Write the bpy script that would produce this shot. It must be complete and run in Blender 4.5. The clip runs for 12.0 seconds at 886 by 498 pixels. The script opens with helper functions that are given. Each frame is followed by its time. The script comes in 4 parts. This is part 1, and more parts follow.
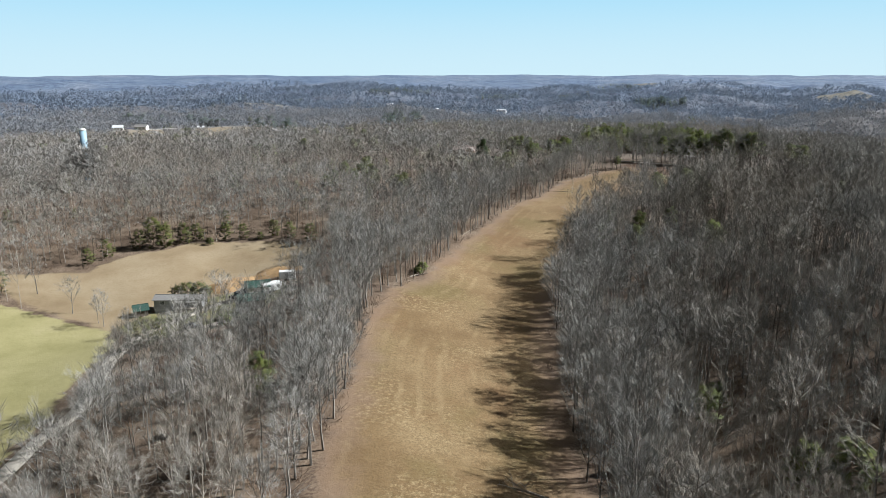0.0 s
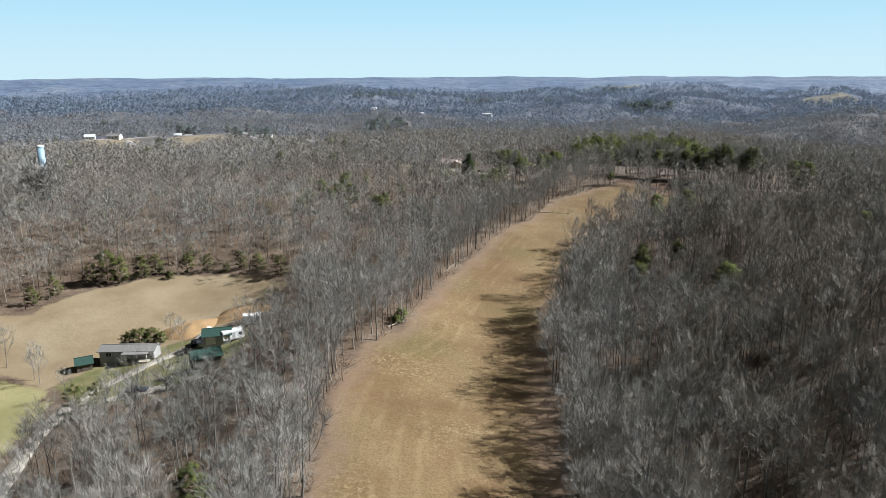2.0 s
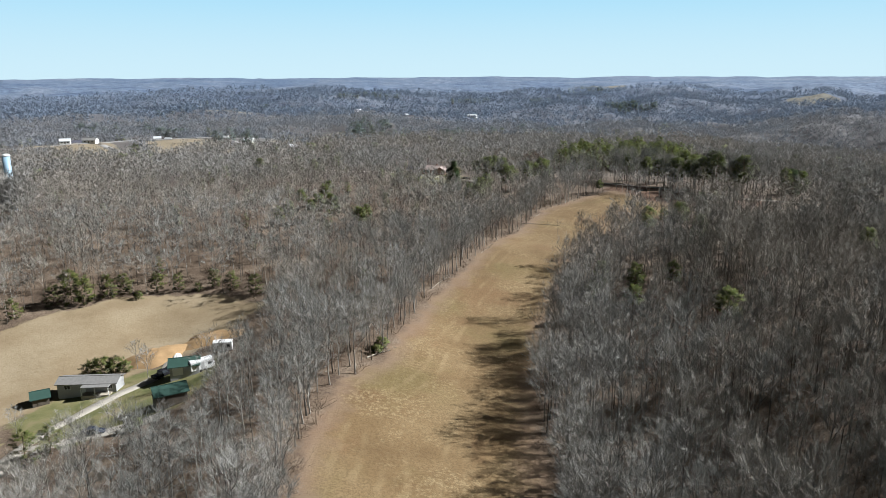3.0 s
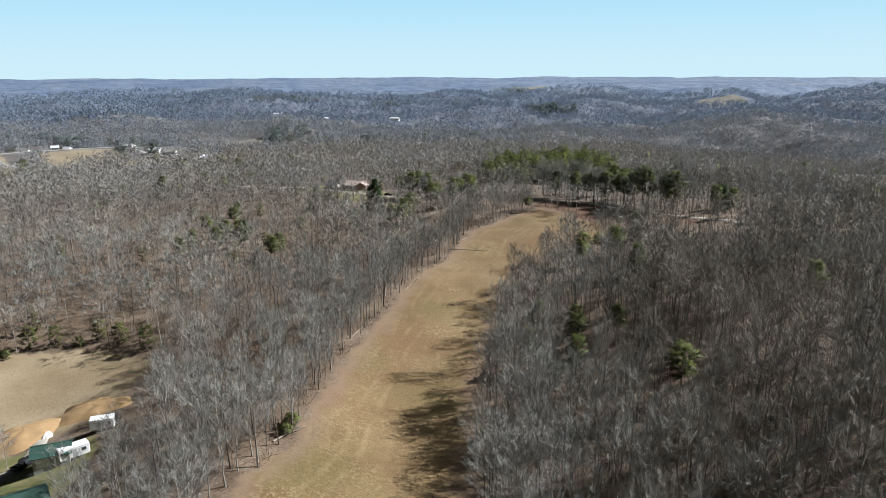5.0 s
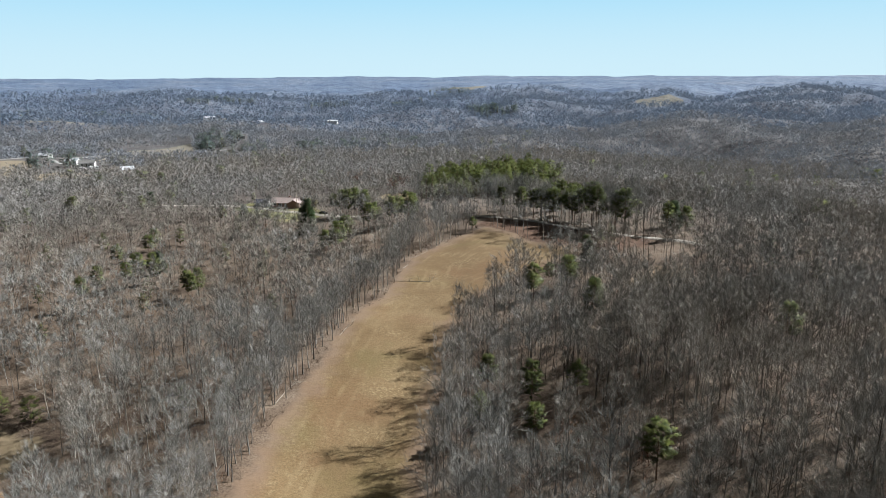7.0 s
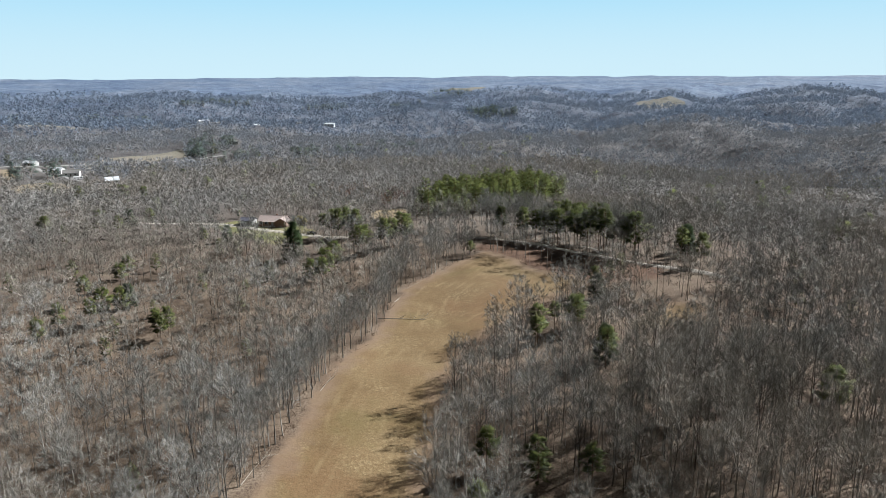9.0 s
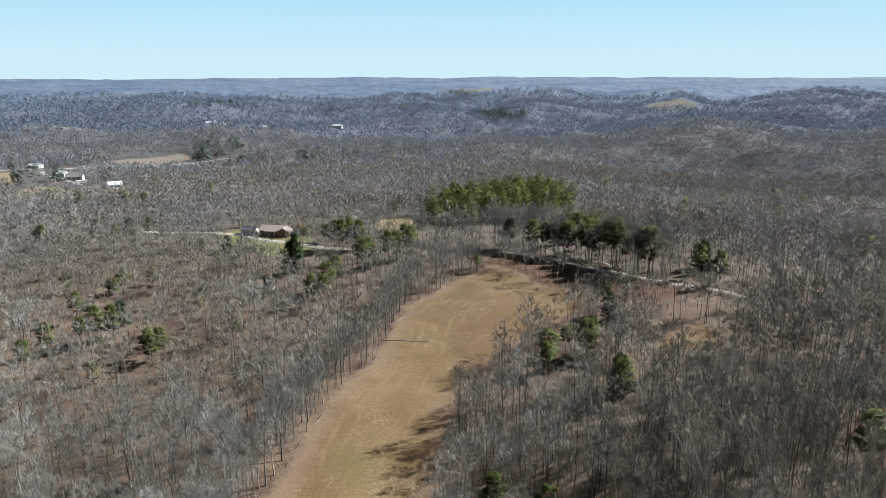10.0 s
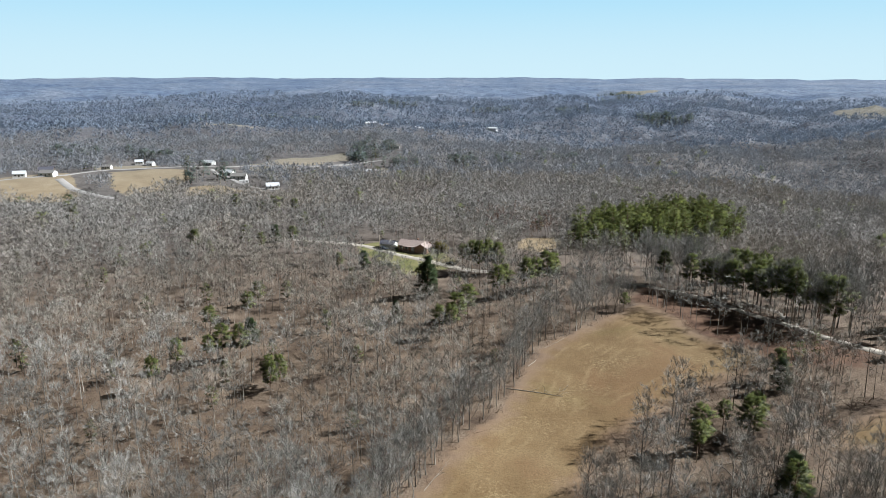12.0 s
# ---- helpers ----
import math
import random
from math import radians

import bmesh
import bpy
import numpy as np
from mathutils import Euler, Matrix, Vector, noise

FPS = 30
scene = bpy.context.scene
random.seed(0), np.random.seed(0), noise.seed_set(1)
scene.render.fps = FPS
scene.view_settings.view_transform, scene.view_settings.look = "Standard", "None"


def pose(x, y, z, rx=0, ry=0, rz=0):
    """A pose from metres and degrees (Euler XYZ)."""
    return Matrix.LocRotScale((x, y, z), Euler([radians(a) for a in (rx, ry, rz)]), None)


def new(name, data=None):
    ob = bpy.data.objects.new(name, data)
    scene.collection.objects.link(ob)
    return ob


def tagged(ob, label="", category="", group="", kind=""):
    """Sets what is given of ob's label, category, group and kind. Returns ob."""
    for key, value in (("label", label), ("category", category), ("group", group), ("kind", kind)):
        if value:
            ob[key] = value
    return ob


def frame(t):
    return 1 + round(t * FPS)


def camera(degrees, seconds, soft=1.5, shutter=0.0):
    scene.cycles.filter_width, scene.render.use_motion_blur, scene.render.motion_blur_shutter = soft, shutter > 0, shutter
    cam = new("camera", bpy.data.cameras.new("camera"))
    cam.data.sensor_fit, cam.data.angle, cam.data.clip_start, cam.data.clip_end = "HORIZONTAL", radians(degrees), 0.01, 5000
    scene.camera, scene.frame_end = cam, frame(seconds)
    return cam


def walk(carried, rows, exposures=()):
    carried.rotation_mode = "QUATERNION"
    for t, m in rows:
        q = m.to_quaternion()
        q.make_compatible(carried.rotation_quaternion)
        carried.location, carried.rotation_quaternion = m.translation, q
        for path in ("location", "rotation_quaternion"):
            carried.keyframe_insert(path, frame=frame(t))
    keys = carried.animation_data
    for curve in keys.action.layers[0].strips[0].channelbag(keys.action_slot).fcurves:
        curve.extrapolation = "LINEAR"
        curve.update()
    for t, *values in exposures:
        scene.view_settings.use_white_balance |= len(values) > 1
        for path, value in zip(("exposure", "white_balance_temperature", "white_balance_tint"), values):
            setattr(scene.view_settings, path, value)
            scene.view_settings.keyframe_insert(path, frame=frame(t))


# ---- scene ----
# ------------------------------------------------------------------ camera
cam = camera(64.64, 12.0, soft=0.8)
# seconds, place, and turns about x, y and z
PATH = [
    (0.0, 0.00, 0.00, 62.00, 75.972, 0.035, 0.000),
    (0.5, 0.17, 5.82, 63.33, 76.007, 0.076, -0.028),
    (1.0, 0.49, 11.78, 64.67, 75.999, 0.118, -0.059),
    (1.5, 0.93, 17.80, 65.90, 76.022, 0.170, -0.050),
    (2.0, 1.27, 23.76, 67.24, 76.056, 0.178, -1.167),
    (2.5, 1.68, 29.80, 68.62, 76.059, 0.169, -1.214),
    (3.0, 2.20, 35.77, 70.07, 76.029, 0.197, -2.374),
    (5.0, 5.07, 59.67, 75.93, 75.969, 0.189, -8.607),
    (5.5, 6.22, 65.72, 77.36, 75.971, 0.178, -10.157),
    (6.0, 7.61, 71.92, 78.73, 75.945, 0.199, -11.717),
    (6.5, 9.08, 77.98, 80.24, 75.881, 0.252, -13.287),
    (7.0, 10.72, 83.91, 81.70, 75.826, 0.278, -13.388),
    (9.0, 17.79, 107.12, 87.39, 75.771, 0.304, -13.455),
    (9.5, 19.56, 112.91, 88.85, 75.759, 0.265, -13.503),
    (10.0, 21.38, 118.64, 90.22, 75.787, 0.155, -12.728),
    (10.5, 23.37, 124.20, 91.50, 75.788, 0.040, -9.877),
    (11.0, 25.37, 129.60, 93.01, 75.782, -0.052, -7.166),
    (11.5, 27.12, 134.82, 94.62, 75.774, -0.106, -4.088),
    (12.0, 28.82, 140.19, 96.13, 75.743, -0.100, -0.029),
]
walk(cam, [(t, pose(x, y, z, rx, ry, rz)) for t, x, y, z, rx, ry, rz in PATH],
     exposures=[(0.0, 1.4, 5800.0, 8.0), (12.0, 1.4, 5800.0, 8.0)])

# ------------------------------------------------------------------ light
scene.cycles.transparent_max_bounces = 40  # light passes many layers of fine twigs
SUN_FROM = Vector((0.99, 0.12, 0.0)).normalized()
SUN_HIGH = radians(39.5)
sun = new("sun", bpy.data.lights.new("sun", "SUN"))
sun.data.energy, sun.data.angle, sun.data.color = 5.0, radians(0.53), (1.0, 0.95, 0.87)
toward = Vector((SUN_FROM.x * math.cos(SUN_HIGH), SUN_FROM.y * math.cos(SUN_HIGH), math.sin(SUN_HIGH)))
sun.matrix_world = Matrix.Translation((150, -100, 200)) @ toward.to_track_quat("Z", "Y").to_matrix().to_4x4()

world = bpy.data.worlds.new("winter_sky")
scene.world = world
world.use_nodes = True
wn = world.node_tree.nodes
sky = wn.new("ShaderNodeTexSky")
sky.sky_type, sky.sun_disc = "NISHITA", False
sky.sun_elevation, sky.sun_rotation = SUN_HIGH, math.atan2(SUN_FROM.x, SUN_FROM.y)
sky.air_density, sky.dust_density, sky.ozone_density = 0.7, 0.0, 3.5
wn["Background"].inputs["Strength"].default_value = 0.052
cool = wn.new("ShaderNodeMix")
cool.data_type, cool.blend_type = "RGBA", "MULTIPLY"
cool.inputs[0].default_value = 1.0
cool.inputs[7].default_value = (0.2, 0.26, 0.33, 1)
# pale haze low over the horizon, blue above it
up = wn.new("ShaderNodeSeparateXYZ")
world.node_tree.links.new(wn.new("ShaderNodeTexCoord").outputs["Generated"], up.inputs[0])


def rising(lo, hi, start, stop):
    node = wn.new("ShaderNodeMapRange")
    node.interpolation_type = "SMOOTHSTEP"
    for slot, value in ((1, lo), (2, hi), (3, start), (4, stop)):
        node.inputs[slot].default_value = value
    world.node_tree.links.new(up.outputs["Z"], node.inputs[0])
    return node.outputs[0]


blue = wn.new("ShaderNodeMix")
blue.data_type = "RGBA"
blue.inputs[6].default_value = (5.3, 6.5, 6.58, 1)
blue.inputs[7].default_value = (1.65, 4.85, 6.62, 1)
world.node_tree.links.new(rising(-0.02, 0.24, 0.0, 1.0), blue.inputs[0])
haze = wn.new("ShaderNodeMix")
haze.data_type = "RGBA"
world.node_tree.links.new(rising(0.10, 0.19, 0.95, 0.0), haze.inputs[0])
world.node_tree.links.new(cool.outputs[2], haze.inputs[6])
world.node_tree.links.new(blue.outputs[2], haze.inputs[7])
world.node_tree.links.new(haze.outputs[2], wn["Background"].inputs["Color"])


# ------------------------------------------------------------------ materials
class Mat:
    """A small helper round a node material."""

    def __init__(self, name, rough=0.85, metal=0.0):
        self.m = bpy.data.materials.new(name)
        self.m.use_nodes = True
        self.t = self.m.node_tree
        self.b = self.t.nodes["Principled BSDF"]
        self.b.inputs["Roughness"].default_value = rough
        self.b.inputs["Metallic"].default_value = metal
        self.b.inputs["Specular IOR Level"].default_value = 0.25
        self.co = None

    def n(self, kind, **sets):
        node = self.t.nodes.new(kind)
        for k, v in sets.items():
            node.inputs[k.replace("_", " ")].default_value = v
        return node

    def link(self, a, b):
        self.t.links.new(a, b)
        return self

    def coords(self):
        if self.co is None:
            self.co = self.n("ShaderNodeTexCoord").outputs["Object"]
        return self.co

    def noise(self, scale, detail=4.0, rough=0.6, stretch=None):
        node = self.n("ShaderNodeTexNoise", Scale=scale, Detail=detail, Roughness=rough)
        if stretch:
            mp = self.n("ShaderNodeMapping", Scale=stretch)
            self.link(self.coords(), mp.inputs["Vector"])
            self.link(mp.outputs["Vector"], node.inputs["Vector"])
        else:
            self.link(self.coords(), node.inputs["Vector"])
        return node.outputs["Fac"]

    def ramp(self, fac, *stops):
        node = self.n("ShaderNodeValToRGB")
        els = node.color_ramp.elements
        while len(els) < len(stops):
            els.new(0.5)
        for e, (p, c) in zip(els, stops):
            e.position = p
            e.color = (*c, 1) if len(c) == 3 else c
        self.link(fac, node.inputs["Fac"])
        return node.outputs["Color"]

    def mix(self, fac, a, b, how="MIX"):
        node = self.n("ShaderNodeMix")
        node.data_type, node.blend_type = "RGBA", how
        for v, i in ((fac, 0), (a, 6), (b, 7)):
            if isinstance(v, (int, float)):
                node.inputs[i].default_value = v
            elif isinstance(v, tuple):
                node.inputs[i].default_value = (*v, 1)
            else:
                self.link(v, node.inputs[i])
        return node.outputs[2]

    def calc(self, op, a, b=0.0, c=0.0):
        node = self.n("ShaderNodeMath")
        node.operation = op
        for i, v in enumerate((a, b, c)):
            if isinstance(v, (int, float)):
                node.inputs[i].default_value = v
            else:
                self.link(v, node.inputs[i])
        return node.outputs[0]

    def span(self, v, lo, hi):
        node = self.n("ShaderNodeMapRange")
        node.interpolation_type = "SMOOTHSTEP"
        self.link(v, node.inputs[0])
        node.inputs[1].default_value, node.inputs[2].default_value = lo, hi
        return node.outputs[0]

    def attr(self, name):
        node = self.n("ShaderNodeAttribute")
        node.attribute_name = name
        return node.outputs["Fac"]

    def vector(self, name):
        node = self.n("ShaderNodeAttribute")
        node.attribute_name = name
        return node.outputs["Vector"]

    def line(self, w, detail):
        """Noise along one line."""
        node = self.n("ShaderNodeTexNoise", Scale=1.0, Detail=detail, Roughness=0.6)
        node.noise_dimensions = "1D"
        self.link(w, node.inputs["W"])
        return node.outputs["Fac"]

    def strands(self, count, gap, veil=0.0):
        """Leaves air between the fine strands of a fan."""
        air = self.n("ShaderNodeBsdfTransparent")
        both = self.n("ShaderNodeMixShader")
        fan = self.n("ShaderNodeSeparateXYZ")
        self.link(self.vector("fan"), fan.inputs[0])
        angle = self.calc("DIVIDE", fan.outputs[0], self.calc("MAXIMUM", fan.outputs[1], 0.001))
        strand = self.line(self.calc("MULTIPLY_ADD", fan.outputs[2], 91.0, self.calc("MULTIPLY", angle, count)), 2.0)
        tip = self.line(self.calc("MULTIPLY_ADD", fan.outputs[2], 57.0, self.calc("MULTIPLY", angle, count * 0.8)), 2.0)
        short = self.calc("LESS_THAN", fan.outputs[1], self.calc("MULTIPLY_ADD", tip, 2.2, -0.35))
        fine = self.calc("MULTIPLY", self.calc("GREATER_THAN", strand, gap), short)
        self.link(self.calc("MAXIMUM", fine, self.calc("GREATER_THAN", fan.outputs[1], 1.5)), both.inputs[0])
        body = self.b.outputs[0]
        if veil:
            thin = self.n("ShaderNodeBsdfTranslucent")
            self.link(self.b.inputs["Base Color"].links[0].from_socket, thin.inputs["Color"])
            lit = self.n("ShaderNodeMixShader", Fac=veil)
            self.link(body, lit.inputs[1])
            self.link(thin.outputs[0], lit.inputs[2])
            body = lit.outputs[0]
        self.link(air.outputs[0], both.inputs[1])
        self.link(body, both.inputs[2])
        self.link(both.outputs[0], self.t.nodes["Material Output"].inputs["Surface"])

    def rounded(self):
        """Shades sprays by the rounding of the crown that they belong to."""
        turn = self.n("ShaderNodeVectorTransform")
        turn.vector_type, turn.convert_from, turn.convert_to = "NORMAL", "OBJECT", "WORLD"
        self.link(self.vector("round"), turn.inputs[0])
        self.link(turn.outputs[0], self.b.inputs["Normal"])
        self.m.cycles.use_bump_map_correction = False

    def colour(self, c):
        if isinstance(c, tuple):
            self.b.inputs["Base Color"].default_value = (*c, 1)
        else:
            self.link(c, self.b.inputs["Base Color"])
        return self

    def bump(self, height, strength, dist):
        node = self.n("ShaderNodeBump", Strength=strength, Distance=dist)
        self.link(height, node.inputs["Height"])
        self.link(node.outputs["Normal"], self.b.inputs["Normal"])
        return self


def painted(name, colour, rough=0.6, metal=0.0, vary=0.25, scale=1.5):
    """Paint, sheet or stone with stains at two scales."""
    k = Mat(name, rough, metal)
    dark = tuple(v * (1 - vary) for v in colour)
    light = tuple(min(1.0, v * (1 + vary * 0.6)) for v in colour)
    big = k.ramp(k.noise(scale, 5), (0.3, dark), (0.7, light))
    k.colour(k.mix(0.35, big, k.ramp(k.noise(scale * 14, 3), (0.35, dark), (0.65, light))))
    k.bump(k.noise(scale * 20, 3), 0.2, 0.02)
    return k.m


def bark_material(name, low, high, random_from, strands=0.0, gap=0.55, veil=0.0):
    """Bark of trunks and twigs, paler or darker tree by tree and browner in stands."""
    k = Mat(name, 0.9)
    if random_from == "tint":
        rnd = k.attr("tint")
    else:
        rnd = k.n("ShaderNodeObjectInfo").outputs["Random"]
    tone = k.ramp(rnd, (0.0, low), (0.55, tuple((a + b) / 2 for a, b in zip(low, high))), (1.0, high))
    streak = k.noise(1.3, 5, 0.6, (1, 1, 0.25))
    dark = k.mix(1.0, tone, (0.6, 0.58, 0.56), "MULTIPLY")
    bark = k.mix(k.span(streak, 0.35, 0.65), dark, tone)
    k.colour(k.mix(k.span(k.noise(0.016, 4), 0.42, 0.62), bark, k.mix(1.0, bark, (1.03, 0.955, 0.88), "MULTIPLY")))
    if strands:
        k.strands(strands, gap, veil)
    return k.m


BARK_LOW, BARK_HIGH = (0.075, 0.068, 0.06), (0.34, 0.32, 0.29)
bark_thing = bark_material("bark_grey", BARK_LOW, BARK_HIGH, "object")
TWIG_LOW, TWIG_HIGH = (0.15, 0.148, 0.138), (0.31, 0.306, 0.288)
twig_thing = bark_material("twig_grey", TWIG_LOW, TWIG_HIGH, "object", 34.0, 0.6)
bark_stuff = bark_material("bark_wood", BARK_LOW, BARK_HIGH, "tint")
twig_stuff = bark_material("twig_wood", TWIG_LOW, TWIG_HIGH, "tint", 34.0, 0.6)
slope_stuff = bark_material("slope_twigs", TWIG_LOW, TWIG_HIGH, "tint", 24.0, 0.56)
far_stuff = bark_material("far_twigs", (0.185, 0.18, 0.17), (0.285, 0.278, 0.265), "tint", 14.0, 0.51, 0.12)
# aerial haze is put into these two base colours as a bluish tint
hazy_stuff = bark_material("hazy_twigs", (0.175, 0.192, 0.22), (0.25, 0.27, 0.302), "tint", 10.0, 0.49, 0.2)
distant_haze_stuff = bark_material("distant_haze_twigs", (0.138, 0.178, 0.248), (0.185, 0.23, 0.305), "tint", 8.0, 0.46, 0.25)


def leaf_material(name, low, high, spray=6.0):
    k = Mat(name, 0.6)
    rnd = k.n("ShaderNodeNewGeometry").outputs["Random Per Island"]
    a = k.ramp(rnd, (0.0, low), (1.0, high))
    k.colour(k.mix(k.span(k.noise(0.25, 3), 0.35, 0.65), k.mix(1.0, a, (0.75, 0.72, 0.6), "MULTIPLY"), a))
    k.rounded()
    if spray:
        k.strands(spray, 0.47, 0.12)
    return k.m


pine_leaf = leaf_material("pine_needles", (0.028, 0.042, 0.013), (0.128, 0.142, 0.038))
cedar_leaf = leaf_material("cedar_needles", (0.013, 0.024, 0.009), (0.037, 0.056, 0.018))
bush_leaf = leaf_material("bush_leaves", (0.044, 0.059, 0.015), (0.118, 0.126, 0.037))

# ------------------------------------------------------------------ the lie of the land
# spot heights: x, y and z
SPOTS = np.array([
    (0, 0, 6), (-12, 95, 9), (12, 100, 5), (8, 130, 5), (5, 153, 5.5), (-9, 135, 9), (-15, 165, 9.5), (15, 196, 3), (-3, 196, 9.5), (25, 217, 4.5), (8, 228, 8), (30, 190, 4), (20, 165, 3.5), (45, 250, 6), (28, 262, 9.5),
    (42, 275, 9), (58, 317, 9), (98, 368, 11), (85, 310, 9.5), (130, 345, 13), (138, 371, 13), (168, 322, 17), (140, 298, 15), (250, 280, 8), (48, 140, 7), (50, 187, 8), (62, 225, 9), (62, 124, 18), (35, 110, 5), (30, 80, 6), (70, 90, 21),
    (95, 130, 26), (66, 176, 11), (92, 183, 20), (90, 243, 15), (140, 220, 16), (165, 318, 16), (160, 130, 18), (250, 180, 5), (-67, 224, -5), (-75, 188, -4), (-90, 190, -8), (-104, 226, -3),
    (-74, 250, -1), (-57, 193, -3), (-130, 215, -5), (-80, 105, -2), (-130, 130, -6), (-50, 130, 3), (-45, 270, 4), (-19, 281, 8), (-51, 309, 5), (-38, 331, 6), (-36, 390, 6),
    (18, 470, 9), (33, 435, 9), (-60, 440, 8), (-36, 984, -18), (-20, 900, -11), (-195, 828, 2), (-163, 761, 3), (120, 430, 12), (200, 500, 2), (400, 420, -25), (350, 150, -12),
    (-220, 300, 2), (-207, 435, 6), (-400, 650, -4), (0, 640, 4), (450, 800, -55), (-500, 1200, -20), (300, 1300, -60)], dtype=float)

MEADOW = [(-17, -60), (-17, 81), (-17, 125), (-17, 150), (-13, 170), (-5, 184), (-2, 200), (6, 226), (17, 252), (30, 287), (42, 306), (51, 326),
          (60, 351), (73, 364), (89, 379), (104, 391), (111, 376), (115, 356), (126, 343), (124, 329), (100, 318), (72, 293), (59, 274),
          (48, 243), (36, 207), (26.5, 167), (22.5, 135), (21.5, 108), (19.5, 86), (18.5, -60)]
HAYFIELD = [(-190, 238), (-142, 215), (-128, 203), (-94, 184), (-84, 200), (-66, 212), (-54, 224), (-44, 242), (-53, 251), (-65, 258), (-80, 259), (-94, 260),
            (-100, 253), (-115, 243), (-122, 228), (-150, 225), (-190, 246)]
LAWN = [(-190, 238), (-134, 202), (-94, 184), (-82, 166), (-80, 139), (-75, 115), (-73, 98), (-80, 40), (-84, -70), (-260, -70)]
YARD = [(-92, 186), (-80, 172), (-68, 164), (-54, 168), (-47, 180), (-46, 200), (-50, 210), (-64, 212), (-84, 204)]
CLEARING = [(-94, 188), (-84, 150), (-70, 132), (-50, 140), (-38, 165), (-34, 208), (-33, 228), (-42, 244), (-54, 226), (-64, 212), (-84, 204)]
HOUSE_LAWN = [(-14, 496), (-14, 482), (4, 452), (14, 438), (30, 444), (36, 456), (28, 480), (18, 494), (2, 500)]
GLADE = [(115, 282), (125, 294), (142, 300), (149, 288), (132, 277)]
GROVE = [(88, 474), (106, 510), (128, 545), (160, 580), (186, 596), (206, 580), (204, 545), (186, 512), (160, 494), (134, 476), (104, 470)]
OAK_FLOOR = [(100, 396), (109, 378), (113, 357), (122, 344), (128, 330), (150, 322), (160, 336), (148, 362), (132, 396), (112, 414)]
COUNTRY_ROAD = [(-560, 690), (-430, 725), (-352, 755), (-318, 780), (-310, 805), (-300, 826), (-265, 838), (-228, 846), (-195, 890), (-163, 918), (-114, 936), (-78, 980), (-44, 1004)]
FAR_FIELDS = [[(-400, 780), (-410, 850), (-378, 862), (-325, 800), (-262, 700), (-250, 650), (-314, 672)],
              [(-293, 815), (-223, 830), (-200, 773), (-200, 718), (-216, 680), (-255, 735)],
              [(-195, 735), (-160, 735), (-124, 696), (-165, 668)],
              [(-372, 945), (-315, 985), (-272, 878), (-312, 850)],
              [(-195, 940), (-184, 1040), (-100, 1090), (-90, 1030), (-141, 890), (-172, 866)],
              [(-60, 890), (-30, 895), (-20, 960), (-60, 950)],
              [(66, 486), (72, 508), (90, 512), (92, 490), (76, 474)],
              [(-370, 1300), (-270, 1340), (-280, 1370), (-370, 1330)],
              [(-110, 1480), (40, 1520), (30, 1590), (-100, 1550)],
              [(440, 2380), (540, 2400), (900, 2960), (720, 2900)],
              [(900, 1700), (1010, 1640), (1010, 1720), (930, 1800)]]


def inside(poly, x, y):
    """The distance from a polygon's edge in metres, positive inside, for arrays."""
    d2 = np.full(x.shape, 1e12)
    odd = np.zeros(x.shape, bool)
    for (ax, ay), (bx, by) in zip(poly, poly[1:] + poly[:1]):
        ex, ey = bx - ax, by - ay
        t = np.clip(((x - ax) * ex + (y - ay) * ey) / (ex * ex + ey * ey), 0, 1)
        d2 = np.minimum(d2, (x - ax - t * ex) ** 2 + (y - ay - t * ey) ** 2)
        if ey:
            odd ^= ((ay > y) != (by > y)) & (x < ax + (y - ay) * ex / ey)
    return np.where(odd, 1, -1) * np.sqrt(d2)


def along(line, x, y):
    """The distance from an open line, for arrays."""
    d2 = np.full(x.shape, 1e12)
    for (ax, ay), (bx, by) in zip(line, line[1:]):
        ex, ey = bx - ax, by - ay
        t = np.clip(((x - ax) * ex + (y - ay) * ey) / (ex * ex + ey * ey), 0, 1)
        d2 = np.minimum(d2, (x - ax - t * ex) ** 2 + (y - ay - t * ey) ** 2)
    return np.sqrt(d2)


def waves(x, y, size, seed):
    """Smooth rolling noise of about -1 to 1, for arrays."""
    rs = np.random.RandomState(seed)
    out = np.zeros(np.shape(x))
    for octave in range(4):
        f = 2 ** octave / size
        for _ in range(4):
            a, p = rs.uniform(0, 2 * math.pi), rs.uniform(0, 2 * math.pi)
            out = out + np.sin((x * math.cos(a) + y * math.sin(a)) * f * 6.28 + p + 1.3 * np.sin((x * math.sin(a) - y * math.cos(a)) * f * 3.1 + 2 * p)) / 2 ** octave / 3.2
    return out


def broad(x, y):
    """The broad lie of the land: a wide mean of the spot heights."""
    num, den = 0.0, 0.0
    for px, py, pz in SPOTS:
        w = 1.0 / ((x - px) ** 2 + (y - py) ** 2 + 3000.0) ** 1.5
        num, den = num + w * pz, den + w
    return num / den


def bell(d):
    return (1 + d / 32.0) * np.exp(-d / 32.0)


_sx, _sy, _sz = SPOTS.T
SHARES = np.linalg.solve(bell(np.hypot(_sx[:, None] - _sx, _sy[:, None] - _sy)) + 0.06 * np.eye(len(SPOTS)), _sz - broad(_sx, _sy))


